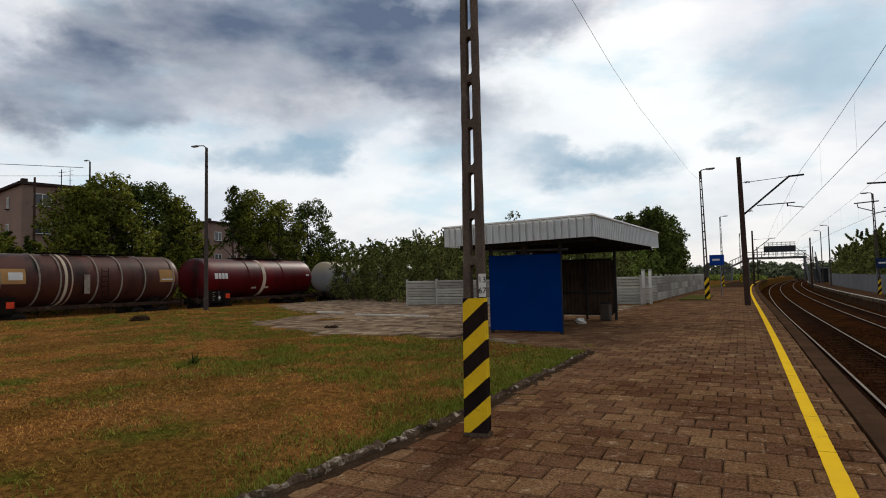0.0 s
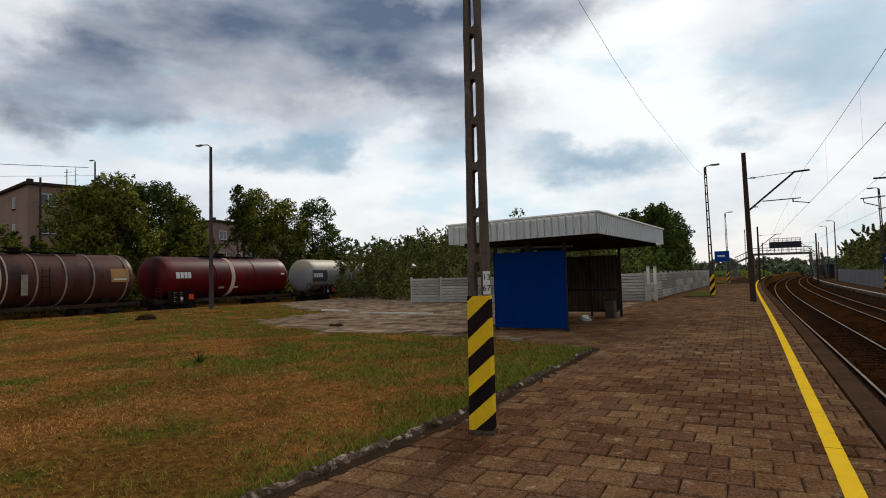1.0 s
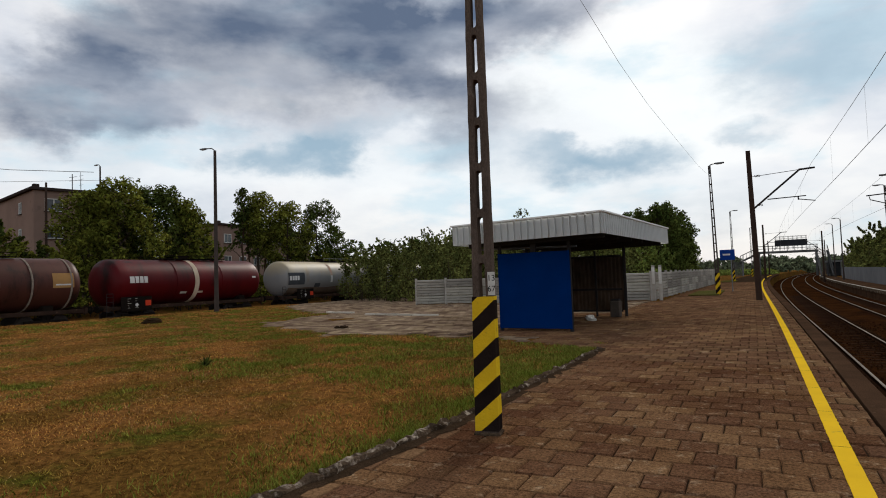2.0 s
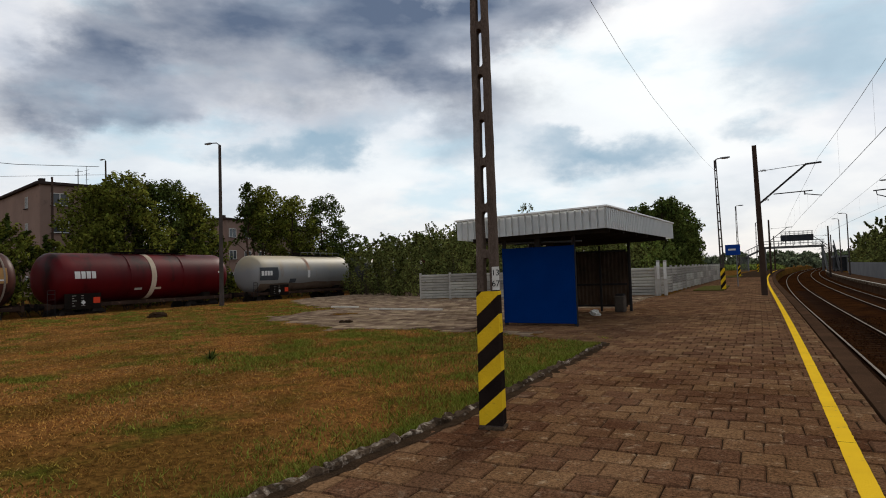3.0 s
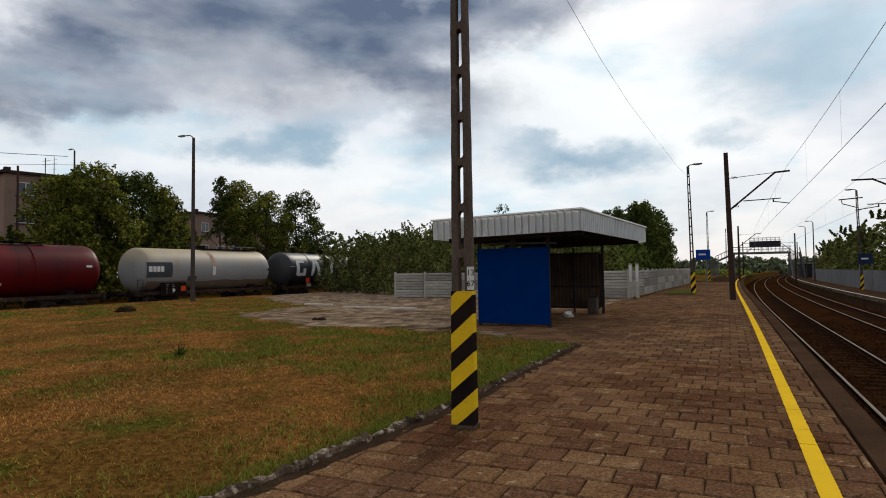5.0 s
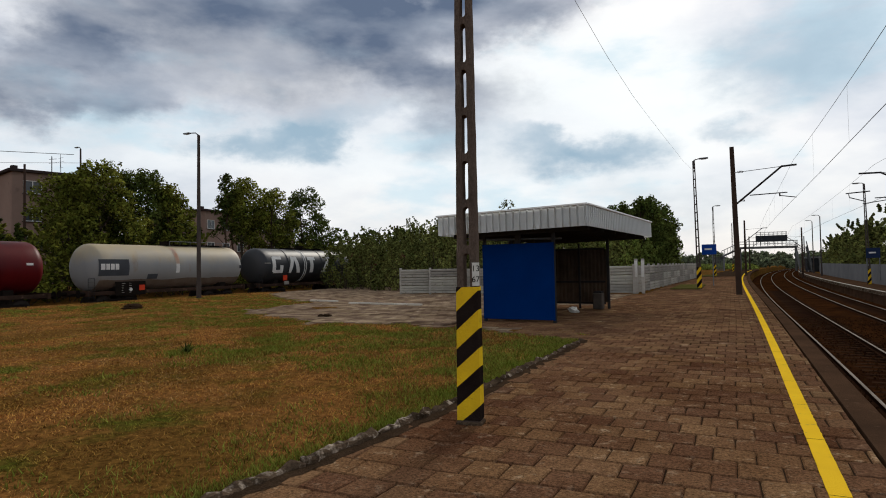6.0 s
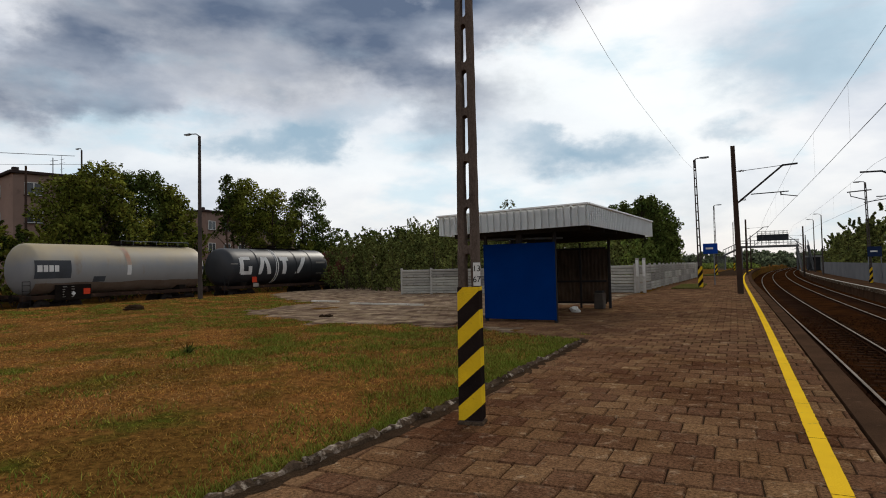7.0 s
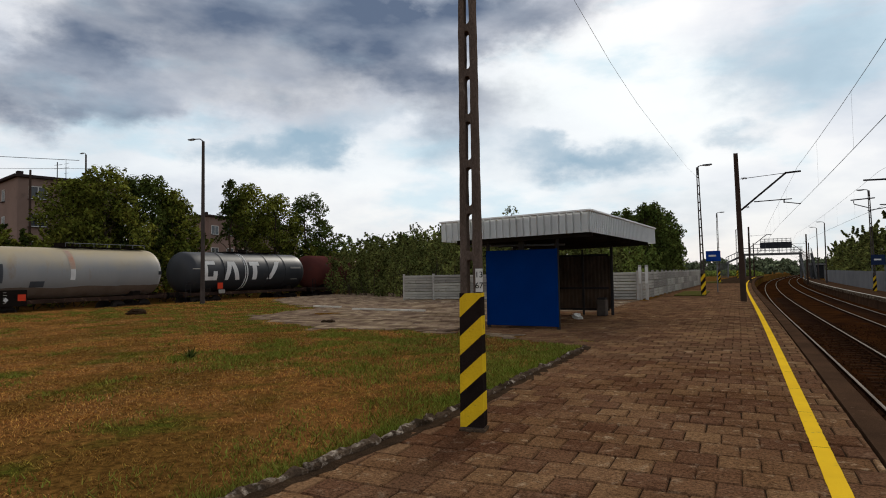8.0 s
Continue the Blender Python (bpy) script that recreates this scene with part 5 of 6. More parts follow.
def thicket(name, spots, leaf, per, size, rng, label, stems=True):
    """A tangle of shrubs: many clumps over short stems, in one mesh of leaves and one of stems."""
    t = thing(name, label, "bushes", kind="stuff")
    clumps = []
    bm = bmesh.new()
    for x, y, h, r in spots:
        n = max(5, int(h * 3.2))
        for k in range(n):
            f = (k + 0.5) / n
            a = rng.uniform(0, 6.28)
            rr = r * math.sqrt(rng.random()) * (1.05 - 0.55 * f)
            cr = r * rng.uniform(0.24, 0.46) * (1.1 - 0.55 * f)
            c = (x + rr * math.cos(a), y + rr * math.sin(a), max(cr * 0.5, h * (0.05 + 0.9 * f)))
            clumps.append((*c, cr))
            if k % 3 == 0 and stems:
                rod(bm, (x + rng.normal(0, .15), y + rng.normal(0, .15), -0.3), c, 0.03, 0.008, 5, caps=False)
        # leading shoots
        for k in range(4 if stems else 0):
            a, q, o = rng.uniform(0, 6.28), rng.uniform(0.70, 1.05), rng.uniform(0.1, 0.6) * r
            lx, ly = rng.normal(0, 0.10, 2)
            for j in range(7):
                clumps.append((x + o * math.cos(a) + lx * j, y + o * math.sin(a) + ly * j, h * q + 0.13 * j, 0.19 - 0.022 * j))
    if stems:
        part("stems", bm, M["bark"], t)
    else:
        bm.free()
    o = new("leaves", polys_mesh("leaves", leaves(clumps, per, size, rng), M[leaf]))
    o.parent = t


# undergrowth on the bank behind the train
spots = [(-41.3 - rng.uniform(0, 2.2), y, rng.uniform(2.6, 4.6) * (0.55 if 39.5 < y < 52 else 1), rng.uniform(1.1, 1.7)) for y in np.arange(10, 66, 1.15)]
thicket("bank_undergrowth", spots, "leaf", 130, 0.16, rng, "dense green undergrowth on the bank behind the train")
spots = [(-44.0 - rng.uniform(0, 3), y, rng.uniform(3.2, 5.4) * (0.42 if 39.5 < y < 53 else 1), rng.uniform(1.3, 2.0)) for y in np.arange(8, 66, 1.5)]
thicket("bank_undergrowth", spots, "leaf_dark", 100, 0.18, rng, "dense dark undergrowth between the trees")
# the thicket that hides the siding beyond the yard
spots = []
for k in range(110):
    x = -32.0 + 24 * rng.random()
    y = 46.2 + 8.5 * rng.random() if x < -19 else 36.5 + 14 * rng.random()
    h = (4.0 + 1.3 * math.exp(-((x + 26) / 4.5) ** 2) if x < -16 else 3.7) * rng.uniform(0.8, 1.1)
    spots.append((x, y, h, rng.uniform(1.0, 1.7)))
for k in range(60):
    x = -33.0 + 20 * rng.random()
    spots.append((x, rng.uniform(55, 66), rng.uniform(4.6, 6.2), rng.uniform(1.3, 2.0)))
for x in np.arange(-32.4, -19.5, 0.75):
    spots.append((x, 46.2 + rng.uniform(-.5, .5) - (x + 32) * 0.15, rng.uniform(2.2, 4.4), 1.1))
for x in np.arange(-18.6, -5.5, 0.9):
    spots.append((x, 35.2 + rng.uniform(0, 1.0), rng.uniform(2.4, 3.6), 1.0))
spots += [(-32.2, 46.6, 3.6, 1.1), (-31.0, 45.6, 3.2, 1.2), (-29, 45.4, 3.4, 1.4), (-27, 45.2, 3.8, 1.4), (-25, 44.8, 3.6, 1.4), (-22.8, 44.3, 3.4, 1.4), (-20.6, 41, 3.2, 1.4), (-21.6, 43, 3.5, 1.3), (-32.0, 50, 4.4, 1.2), (-31.8, 54, 4.6, 1.3)]
for x in np.arange(-32.3, -20.0, 0.7):
    spots.append((x, 43.2 - (x + 32.5) * 0.575 + rng.uniform(0, 0.9), rng.uniform(2.6, 3.9), 1.0))
thicket("yard_thicket", spots, "leaf_bush", 230, 0.105, rng, "tangled olive green shrubs at the edge of the yard")
tree(-22.5, 62, -0.2, 7.0, 1.5, 3.0, "leaf_bush", rng, "thin young tree rising from the thicket", lumps=12)
tree(-13.9, 38.5, -0.1, 6.1, 0.85, 3.4, "leaf_bush", rng, "thin young tree behind the shelter", lumps=20, per=130, size=0.07)
# behind the platform fence
for x, y, h, r in ((-9.0, 69, 8.6, 2.6), (-9.6, 77, 9.4, 2.8), (-9.9, 86, 9.7, 2.9), (-10.2, 95, 8.0, 2.5), (-9.8, 105, 6.2, 2.2), (-12, 72, 8.4, 2.6)):
    tree(x, y, -0.1, h, r, 1.5, "leaf_dark", rng, "broad dark green tree behind the platform fence", per=190, size=0.17)
spots = [(-8.0 - rng.uniform(0, 2.2), y, rng.uniform(2.6, 4.2), rng.uniform(1.0, 1.6)) for y in np.arange(36.5, 112, 1.5)]
thicket("fence_bushes", spots, "leaf_light", 100, 0.15, rng, "light green bushes behind the concrete fence")
# beyond the far platform
spots = [(13.9 + bend(y) + rng.uniform(0, 3), y, rng.uniform(4.2, 7.0), rng.uniform(1.4, 2.2)) for y in np.arange(56, 150, 1.9)]
thicket("far_hedge", spots, "leaf_bush", 70, 0.22, rng, "overgrown green hedge behind the far platform wall")
# rank grass and scrub inside the curve, past the platform's end
spots = [(rng.uniform(-9, 3.6), rng.uniform(152, 186), rng.uniform(0.7, 1.4), rng.uniform(1.2, 1.9)) for k in range(150)]
thicket("curve_scrub", spots, "leaf_light", 60, 0.25, rng, "low green scrub inside the railway curve", stems=False)
# distant woods
spots = []
for k in range(150):
    a = radians(rng.uniform(-50, 40))
    d = rng.uniform(260, 330)
    spots.append((d * math.sin(a), d * math.cos(a), rng.uniform(4, 6.5), rng.uniform(3.5, 6)))
for k in range(26):
    spots.append((rng.uniform(-14, 24), rng.uniform(190, 235), rng.uniform(2.0, 3.4), rng.uniform(1.6, 2.6)))
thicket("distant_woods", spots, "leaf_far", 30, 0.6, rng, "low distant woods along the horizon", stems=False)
spots = [(-70 - rng.uniform(0, 20), y, rng.uniform(6, 9), rng.uniform(2, 4)) for y in np.arange(60, 180, 4)] + [(-40 + rng.uniform(0, 26), rng.uniform(75, 130), rng.uniform(4.5, 7), rng.uniform(1.8, 3)) for k in range(36)]
spots += [(rng.uniform(-62, -40), rng.uniform(72, 108), rng.uniform(6.5, 8.6), rng.uniform(2.2, 3.2)) for k in range(40)]
thicket("middle_woods", spots, "leaf_dark", 32, 0.32, rng, "green woods beyond the yard", stems=False)


# ---------------------------------------------------------------- the tank train
WHEELS = []


def curved_patch(y0, y1, a0, a1, r, n=8, thick=0.006, m=2):
    """A plate that follows the tank's side; angles in degrees above the horizontal on the platform side."""
    bm = bmesh.new()
    grid = [[bm.verts.new((r * math.cos(radians(a0 + (a1 - a0) * i / n)), y0 + (y1 - y0) * j / m, r * math.sin(radians(a0 + (a1 - a0) * i / n)))) for i in range(n + 1)] for j in range(m + 1)]
    for p, q in zip(grid, grid[1:]):
        for i in range(n):
            bm.faces.new((p[i], p[i + 1], q[i + 1], q[i]))
    bmesh.ops.recalc_face_normals(bm, faces=bm.faces[:])
    return bm


def ring(y, w, r, mat, tank, label="", a0=-180, a1=180, thick=0.03, name="band"):
    bm = bmesh.new()
    n = 40
    prev = None
    for i in range(n + 1):
        a = radians(a0 + (a1 - a0) * i / n)
        c, s = math.cos(a), math.sin(a)
        v = [bm.verts.new((rr * c, yy, rr * s)) for rr, yy in ((r, y - w / 2), (r + thick, y - w / 2), (r + thick, y + w / 2), (r, y + w / 2))]
        if prev:
            for k in range(3):
                bm.faces.new((prev[k], prev[k + 1], v[k + 1], v[k]))
        prev = v
    bmesh.ops.recalc_face_normals(bm, faces=bm.faces[:])
    return part(name, bm, mat, tank, label)


R, CZ, HALF = 1.46, 2.62, 6.45


def wagon(u, mat, label, half=HALF, walk_at=0.6):
    """A bogie tank wagon whose middle is at u along the siding when the clip starts; local z = 0 is the rail."""
    w = thing("tank_wagon", label, "tank wagon", pose(-35.4, u, -0.6), "tank wagons")
    bm = bmesh.new()
    prof = [(-half, 0)]
    for k in range(1, 7):
        a = math.pi / 2 * k / 6
        prof.append((-half + 0.62 * (1 - math.cos(a)), R * math.sin(a) ** 0.62))
    prof += [(y, R) for y in np.linspace(-half + 1.2, half - 1.2, 9)]
    prof += [(-y, r) for y, r in reversed(prof[:7])]
    lathe_y(bm, prof, 48)
    tank = part("tank", bm, mat, w, smooth=True, at=pose(0, 0, CZ))
    # underframe
    bm = bmesh.new()
    for sx in (-1, 1):
        box(bm, sx * 1.06, 0, 1.06, 0.10, 2 * half + 0.35, 0.22, 0.01)
    for y in (-half - 0.12, half + 0.12):
        box(bm, 0, y, 1.06, 2.5, 0.16, 0.34, 0.015)
    for y in np.linspace(-half + 1, half - 1, 7):
        box(bm, 0, y, 1.06, 2.0, 0.12, 0.18)
    part("underframe", bm, M["sole"], w, "dirty brown solebars")
    for y in (-half + 1.9, half - 1.9):
        bm = bmesh.new()
        box(bm, 0, y, 1.28, 2.2, 0.55, 0.34, 0.03)
        part("saddle", bm, M["under"], w)
    for y in (-half - 0.2, half + 0.2):
        for sx in (-0.88, 0.88):
            bm = bmesh.new()
            s = 1 if y > 0 else -1
            rod(bm, (sx, y, 1.06), (sx, y + s * 0.36, 1.06), 0.10, n=12)
            rod(bm, (sx, y + s * 0.36, 1.06), (sx, y + s * 0.40, 1.06), 0.22, n=16)
            part("buffer", bm, M["under"], w)
        bm = bmesh.new()
        s = 1 if y > 0 else -1
        rod(bm, (0, y, 1.0), (0, y + s * 0.42, 0.98), 0.06, n=8)
        part("coupling", bm, M["under"], w)
    # bogies with turning wheelsets
    for by in (-half + 2.0, half - 2.0):
        bm = bmesh.new()
        for sx in (-1, 1):
            box(bm, sx * 1.0, 0, 0.56, 0.14, 1.5, 0.22, 0.03)
            for dy in (-0.9, 0.9):
                box(bm, sx * 1.0, dy, 0.50, 0.2, 0.42, 0.36, 0.04)
            for dy in (-0.12, 0.12):
                rod(bm, (sx * 1.0, dy, 0.4), (sx * 1.0, dy, 0.82), 0.08, n=10)
        box(bm, 0, 0, 0.66, 2.0, 0.4, 0.2, 0.02)
        bogie = part("bogie", bm, M["under"], w, "black bogie frame", at=pose(0, by, 0))
        for dy in (-0.9, 0.9):
            bm = bmesh.new()
            for sx in (-1, 1):
                rod(bm, (sx * 0.68, 0, 0), (sx * 0.80, 0, 0), 0.46, n=28)
                rod(bm, (sx * 0.66, 0, 0), (sx * 0.70, 0, 0), 0.49, n=28)
                rod(bm, (sx * 0.80, 0, 0), (sx * 0.84, 0, 0), 0.20, n=16)
                for k in range(4):
                    a = k * math.pi / 2
                    rod(bm, (sx * 0.80, 0.32 * math.cos(a), 0.32 * math.sin(a)), (sx * 0.815, 0.32 * math.cos(a), 0.32 * math.sin(a)), 0.05, n=8)
            rod(bm, (-0.98, 0, 0), (0.98, 0, 0), 0.08, n=12)
            ws = part("wheelset", bm, M["wheel"], bogie, at=pose(0, dy, 0.46))
            WHEELS.append((ws, dy))
    # top walkway and its rails
    bm = bmesh.new()
    for sx in (-0.32, 0.32):
        box(bm, sx, walk_at, CZ + R + 0.08, 0.32, 5.4, 0.03)
    for y in np.arange(-2.0, 3.4, 0.9):
        box(bm, 0, y + walk_at - 0.6, CZ + R + 0.03, 1.0, 0.05, 0.07)
    part("walkway", bm, M["under"], w)
    bm = bmesh.new()
    o = walk_at - 0.6
    rod(bm, (0.5, -1.9 + o, CZ + R + 0.28), (0.5, 3.3 + o, CZ + R + 0.28), 0.016, n=6)
    for y in np.arange(-1.9, 3.4, 0.86):
        rod(bm, (0.5, y + o, CZ + R + 0.05), (0.5, y + o, CZ + R + 0.28), 0.014, n=6)
    part("walkway_rail", bm, M["grey_steel"] if walk_at > 1 else M["under"], w)
    bm = bmesh.new()
    rod(bm, (0, 0, CZ + R - 0.1), (0, 0, CZ + R + 0.24), 0.30, n=20)
    rod(bm, (0, 0, CZ + R + 0.24), (0, 0, CZ + R + 0.29), 0.34, n=20)
    part("dome_lid", bm, M["under"], w, smooth=True)
    # ladder at the trailing end and end rails
    bm = bmesh.new()
    for sy in (-half + 0.05, -half + 0.45):
        rod(bm, (1.22, sy - 0.25, 0.5), (1.22, sy - 0.25, 1.95), 0.018, n=6)
    for k in range(5):
        rod(bm, (1.22, -half - 0.2, 0.55 + k * 0.3), (1.22, -half + 0.2, 0.55 + k * 0.3), 0.014, n=6)
    rod(bm, (1.22, -half - 0.2, 1.95), (1.22, -half + 0.2, 1.95), 0.018, n=6)
    part("end_rail", bm, M["steel_dark"], w)
    return w, tank


def plate(tank, y0, y1, a0, a1, mat, name="panel", label="", lift=0.008, m=2):
    return part(name, curved_patch(y0, y1, a0, a1, R + lift, m=m), M[mat] if isinstance(mat, str) else mat, tank, label)


def side_plates(w, y, label="", board=True):
    """The rack of small inspection boards at the solebar, with a diamond and an orange plate."""
    bm = bmesh.new()
    box(bm, 1.30, y, 1.30, 0.03, 2.1, 0.86, 0.01)
    b = part("data_board", bm, M["under"], w, "black board of small white data")
    rngp = random.Random(int(y * 10) + 5)
    for k in range(5):
        for j in range(2):
            ww = rngp.uniform(0.08, 0.24)
            part("data_line", box(bmesh.new(), 1.319, y - 0.62 + j * 0.5 + ww / 2, 1.05 + k * 0.14, 0.006, ww, 0.028), M["fence"], b, "white bar of small lettering")
    bm = bmesh.new()
    box(bm, 1.322, y + 0.0, 1.22, 0.01, 0.19, 0.19, turn=Matrix.Rotation(radians(45), 4, "X"))
    part("hazard_diamond", bm, M["white"], b, "white hazard diamond")
    bm = bmesh.new()
    box(bm, 1.324, y + 0.78, 1.32, 0.012, 0.40, 0.34, 0.004)
    part("hazard_plate", bm, M["orange"], b, "orange hazard plate")


def build_train():
    ws = []
    # brown ribbed wagon
    w, t = wagon(22.2, M["tank_brown"], "brown ribbed tank wagon with ochre panels")
    for y in (-4.8, -2.85, -1.72, 0.42, 1.95, 3.55, 5.62):
        ring(y, 0.085, R, M["pale_stain"], t, "pale stained hoop", name="hoop", thick=0.035)
    ring(-1.42, 0.15, R, M["strap_cream"], t, "cream painted hoop", name="hoop", thick=0.04)
    ring(-1.08, 0.07, R, M["strap_rust"], t, "rusty hoop", name="hoop", thick=0.04)
    plate(t, 4.6, 5.75, -8, 24, "ochre", label="ochre panel with white bars")
    plate(t, 4.75, 5.6, -3, 0, "white", "lettering_bar", "white bar", 0.012)
    plate(t, -5.6, -3.55, -8, 24, "ochre", label="ochre panel")
    plate(t, -4.4, -3.7, 0, 16, "white", "emblem_block", "plain pale emblem block", 0.012)
    bm = bmesh.new()
    box(bm, 1.50, -0.25, 2.35, 0.04, 0.34, 1.1, 0.01)
    part("notice_board", bm, M["pale_stain"], w, "stained pale notice board")
    bm = bmesh.new()
    for k in range(9):
        rod(bm, (1.52, 0.62, 0.7 + k * 0.3), (1.52, 1.02, 0.7 + k * 0.3), 0.015, n=6)
    for yy in (0.62, 1.02):
        rod(bm, (1.52, yy, 0.6), (1.52, yy, 3.3), 0.02, n=6)
    part("ladder", bm, M["under"], w)
    side_plates(w, -5.0)
    ws.append((w, 22.2))
    # dark red wagon
    w, t = wagon(36.4, M["tank_red"], "dark red tank wagon with cream band", 6.2)
    ring(-0.05, 0.34, R, M["strap_cream"], t, "cream painted band", -75, 180, 0.012)
    for y in (-1.6, 2.2):
        ring(y, 0.10, R, M["tank_red"], t, "", thick=0.03, name="hoop")
    for k, (a, b) in enumerate(((-5.05, -4.74), (-4.68, -4.44), (-4.38, -4.14), (-4.08, -3.84))):
        plate(t, a, b, -2, 14, "white", "emblem_block", "plain white emblem block", 0.012)
    side_plates(w, -4.5)
    for y in (-1.3, 0.05):
        plate(t, y, y + 0.5, -34, -28, "strap_cream" if y > 0 else "fence", "small_plate", "pale small plate", 0.012)
    plate(t, 5.0, 5.35, 5, 10, "white", "small_plate", "white small plate", 0.012)
    ws.append((w, 36.4))
    # grey wagon
    w, t = wagon(51.2, M["tank_grey"], "weathered grey tank wagon with charcoal panel", 6.05, 2.5)
    plate(t, -5.75, -3.75, -21, 19, "charcoal", label="charcoal panel", lift=0.008)
    for a, b in ((-5.62, -5.35), (-5.29, -5.05), (-4.99, -4.75), (-4.69, -4.45)):
        plate(t, a, b, -6, 8, "white", "emblem_block", "plain white emblem block", 0.014)
    plate(t, -0.28, 0.04, 8, 62, "strap_rust", "stain", "orange brown spill stain", 0.008)
    plate(t, -0.26, 0.02, -16, 8, "white", "stain", "pale washed streak", 0.008)
    plate(t, -2.4, -1.65, -32, -18, "charcoal", "small_plate", "dark small plate", 0.010)
    plate(t, 5.45, 5.70, -6, 3, "board", "small_plate", "dark small plate", 0.010)
    # brown band low on the tank's side, its upper edge wavering
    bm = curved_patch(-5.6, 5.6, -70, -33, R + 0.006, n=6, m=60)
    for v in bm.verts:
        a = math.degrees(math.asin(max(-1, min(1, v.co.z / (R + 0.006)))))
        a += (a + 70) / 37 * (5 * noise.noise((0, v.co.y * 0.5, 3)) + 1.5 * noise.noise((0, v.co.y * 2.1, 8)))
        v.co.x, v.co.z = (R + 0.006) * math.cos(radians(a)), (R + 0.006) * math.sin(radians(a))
    part("grime", bm, M["belly_band"], t, "brown band along the belly", smooth=True)
    side_plates(w, -3.55)
    ws.append((w, 51.2))
    # black wagon with large pale shapes
    w, t = wagon(65.4, M["tank_black"], "black ribbed tank wagon with large white emblem shapes", 6.2)
    for y in (-3.1, -0.95, 1.5, 3.5):
        ring(y, 0.09, R, M["tank_black"], t, "", thick=0.035, name="hoop")
    ring(-0.92, 0.30, R, M["white"], t, "white painted band", -75, 180, 0.012)
    # a hollow block, a wedge, a tall block and a slanted block
    z0, z1 = -24, 32

    def block(y0, y1, a0, a1):
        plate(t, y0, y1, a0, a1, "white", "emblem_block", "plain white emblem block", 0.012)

    def slanted(y0, y1, ww):
        bm = curved_patch(-ww / 2, ww / 2, z0, z1, R + 0.012, n=12)
        for v in bm.verts:
            f = (math.degrees(math.asin(max(-1, min(1, v.co.z / (R + 0.012))))) - z0) / (z1 - z0)
            v.co.y += y0 + (y1 - y0) * f
        part("emblem_block", bm, M["white"], t, "plain white emblem block")
    block(-5.08, -4.68, z0 + 4, z1 - 4)
    block(-4.92, -3.95, z1 - 11, z1)
    block(-4.92, -3.95, z0, z0 + 11)
    block(-4.18, -3.80, z0, z0 + 26)
    slanted(-2.95, -2.50, 0.42)
    slanted(-1.80, -2.25, 0.42)
    block(-0.55, 0.47, z1 - 13, z1)
    block(-0.28, 0.18, z0, z1 - 13)
    slanted(1.55, 2.60, 0.5)
    plate(t, 4.1, 5.4, 10, 16, "fence", "lettering_bar", "pale bar of lettering", 0.012)
    plate(t, 4.2, 5.0, -26, -24, "fence", "lettering_bar", "pale bar of lettering", 0.012)
    plate(t, -6.0, -5.3, 8, 10, "fence", "lettering_bar", "pale bar of lettering", 0.012)
    bm = bmesh.new()
    box(bm, 1.34, -3.45, 1.62, 0.02, 0.5, 0.44, 0.004)
    part("hazard_plate", bm, M["orange"], w, "orange hazard plate")
    bm = bmesh.new()
    box(bm, 1.34, -3.3, 1.2, 0.02, 0.6, 0.28, 0.004)
    part("data_board", bm, M["fence"], w, "pale data board")
    ws.append((w, 65.4))
    # rusty wagon
    w, t = wagon(79.3, M["tank_rust"], "faded rusty red tank wagon")
    for y in (-3.5, 3.5):
        ring(y, 0.10, R, M["tank_rust"], t, "", thick=0.03, name="hoop")
    ring(0.2, 0.3, R, M["strap_cream"], t, "faded cream band", -75, 180, 0.012)
    ws.append((w, 79.3))
    return ws


WAGONS = build_train()


# ---------------------------------------------------------------- small things, grass, pavers
def clod(at, r, label, mat, seed):
    bm = bmesh.new()
    bmesh.ops.create_icosphere(bm, subdivisions=3, radius=r)
    for v in bm.verts:
        k = 1 + 0.6 * noise.noise(v.co * (2.2 / r) + Vector((seed, 0, 0))) + 0.35 * noise.noise(v.co * (6 / r))
        v.co = Vector((v.co.x * 1.5 * k, v.co.y * k, max(-0.03, v.co.z * 0.62 * k + r * 0.35)))
    solid("earth_clod", bm, mat, label, "earth clod", at=at)


clod(pose(-24.6, 18.4, 0, 0, 0, 60), 0.25, "dark heap of earth and turf on the grass", M["soil"], 3)
clod(pose(-12.6, 16.8, 0.02, 0, 0, 30), 0.09, "dark clod lying on the paved yard", M["soil"], 8)
clod(pose(-12.85, 16.75, 0.02, 0, 0, 120), 0.08, "dark clod lying on the paved yard", M["soil"], 5)

for (xa, ya), (xb, yb), n in (((-16.4, 23.5), (-12.2, 22.85), 6), ((-20.0, 25.2), (-17.9, 24.75), 3)):
    for i in range(n):
        bm = bmesh.new()
        box(bm, 0, 0, 0.03, 0.74 * (0.8 + 0.2 * (i % 2)), 0.16, 0.10, 0.012)
        f = (i + 0.5) / n
        solid("white_edge_stone", bm, M["white_line"], "worn whitewashed edging stone in the paved yard", "edging stone", "white edging stones", at=pose(xa + (xb - xa) * f, ya + (yb - ya) * f, 0, 0, 0, math.degrees(math.atan2(yb - ya, xb - xa)) + 3 * (i % 3 - 1)))

# turf islands at the lamp feet
for x, y in ((-2.9, 40.3), (-3.0, 78.0)):
    bm = bmesh.new()
    box(bm, x, y + 3.0, 0.03, 1.7, 7.5, 0.09, 0.02)
    solid("turf_island", bm, M["verge"], "green grassy island round the lamp foot", "grass", kind="structure")


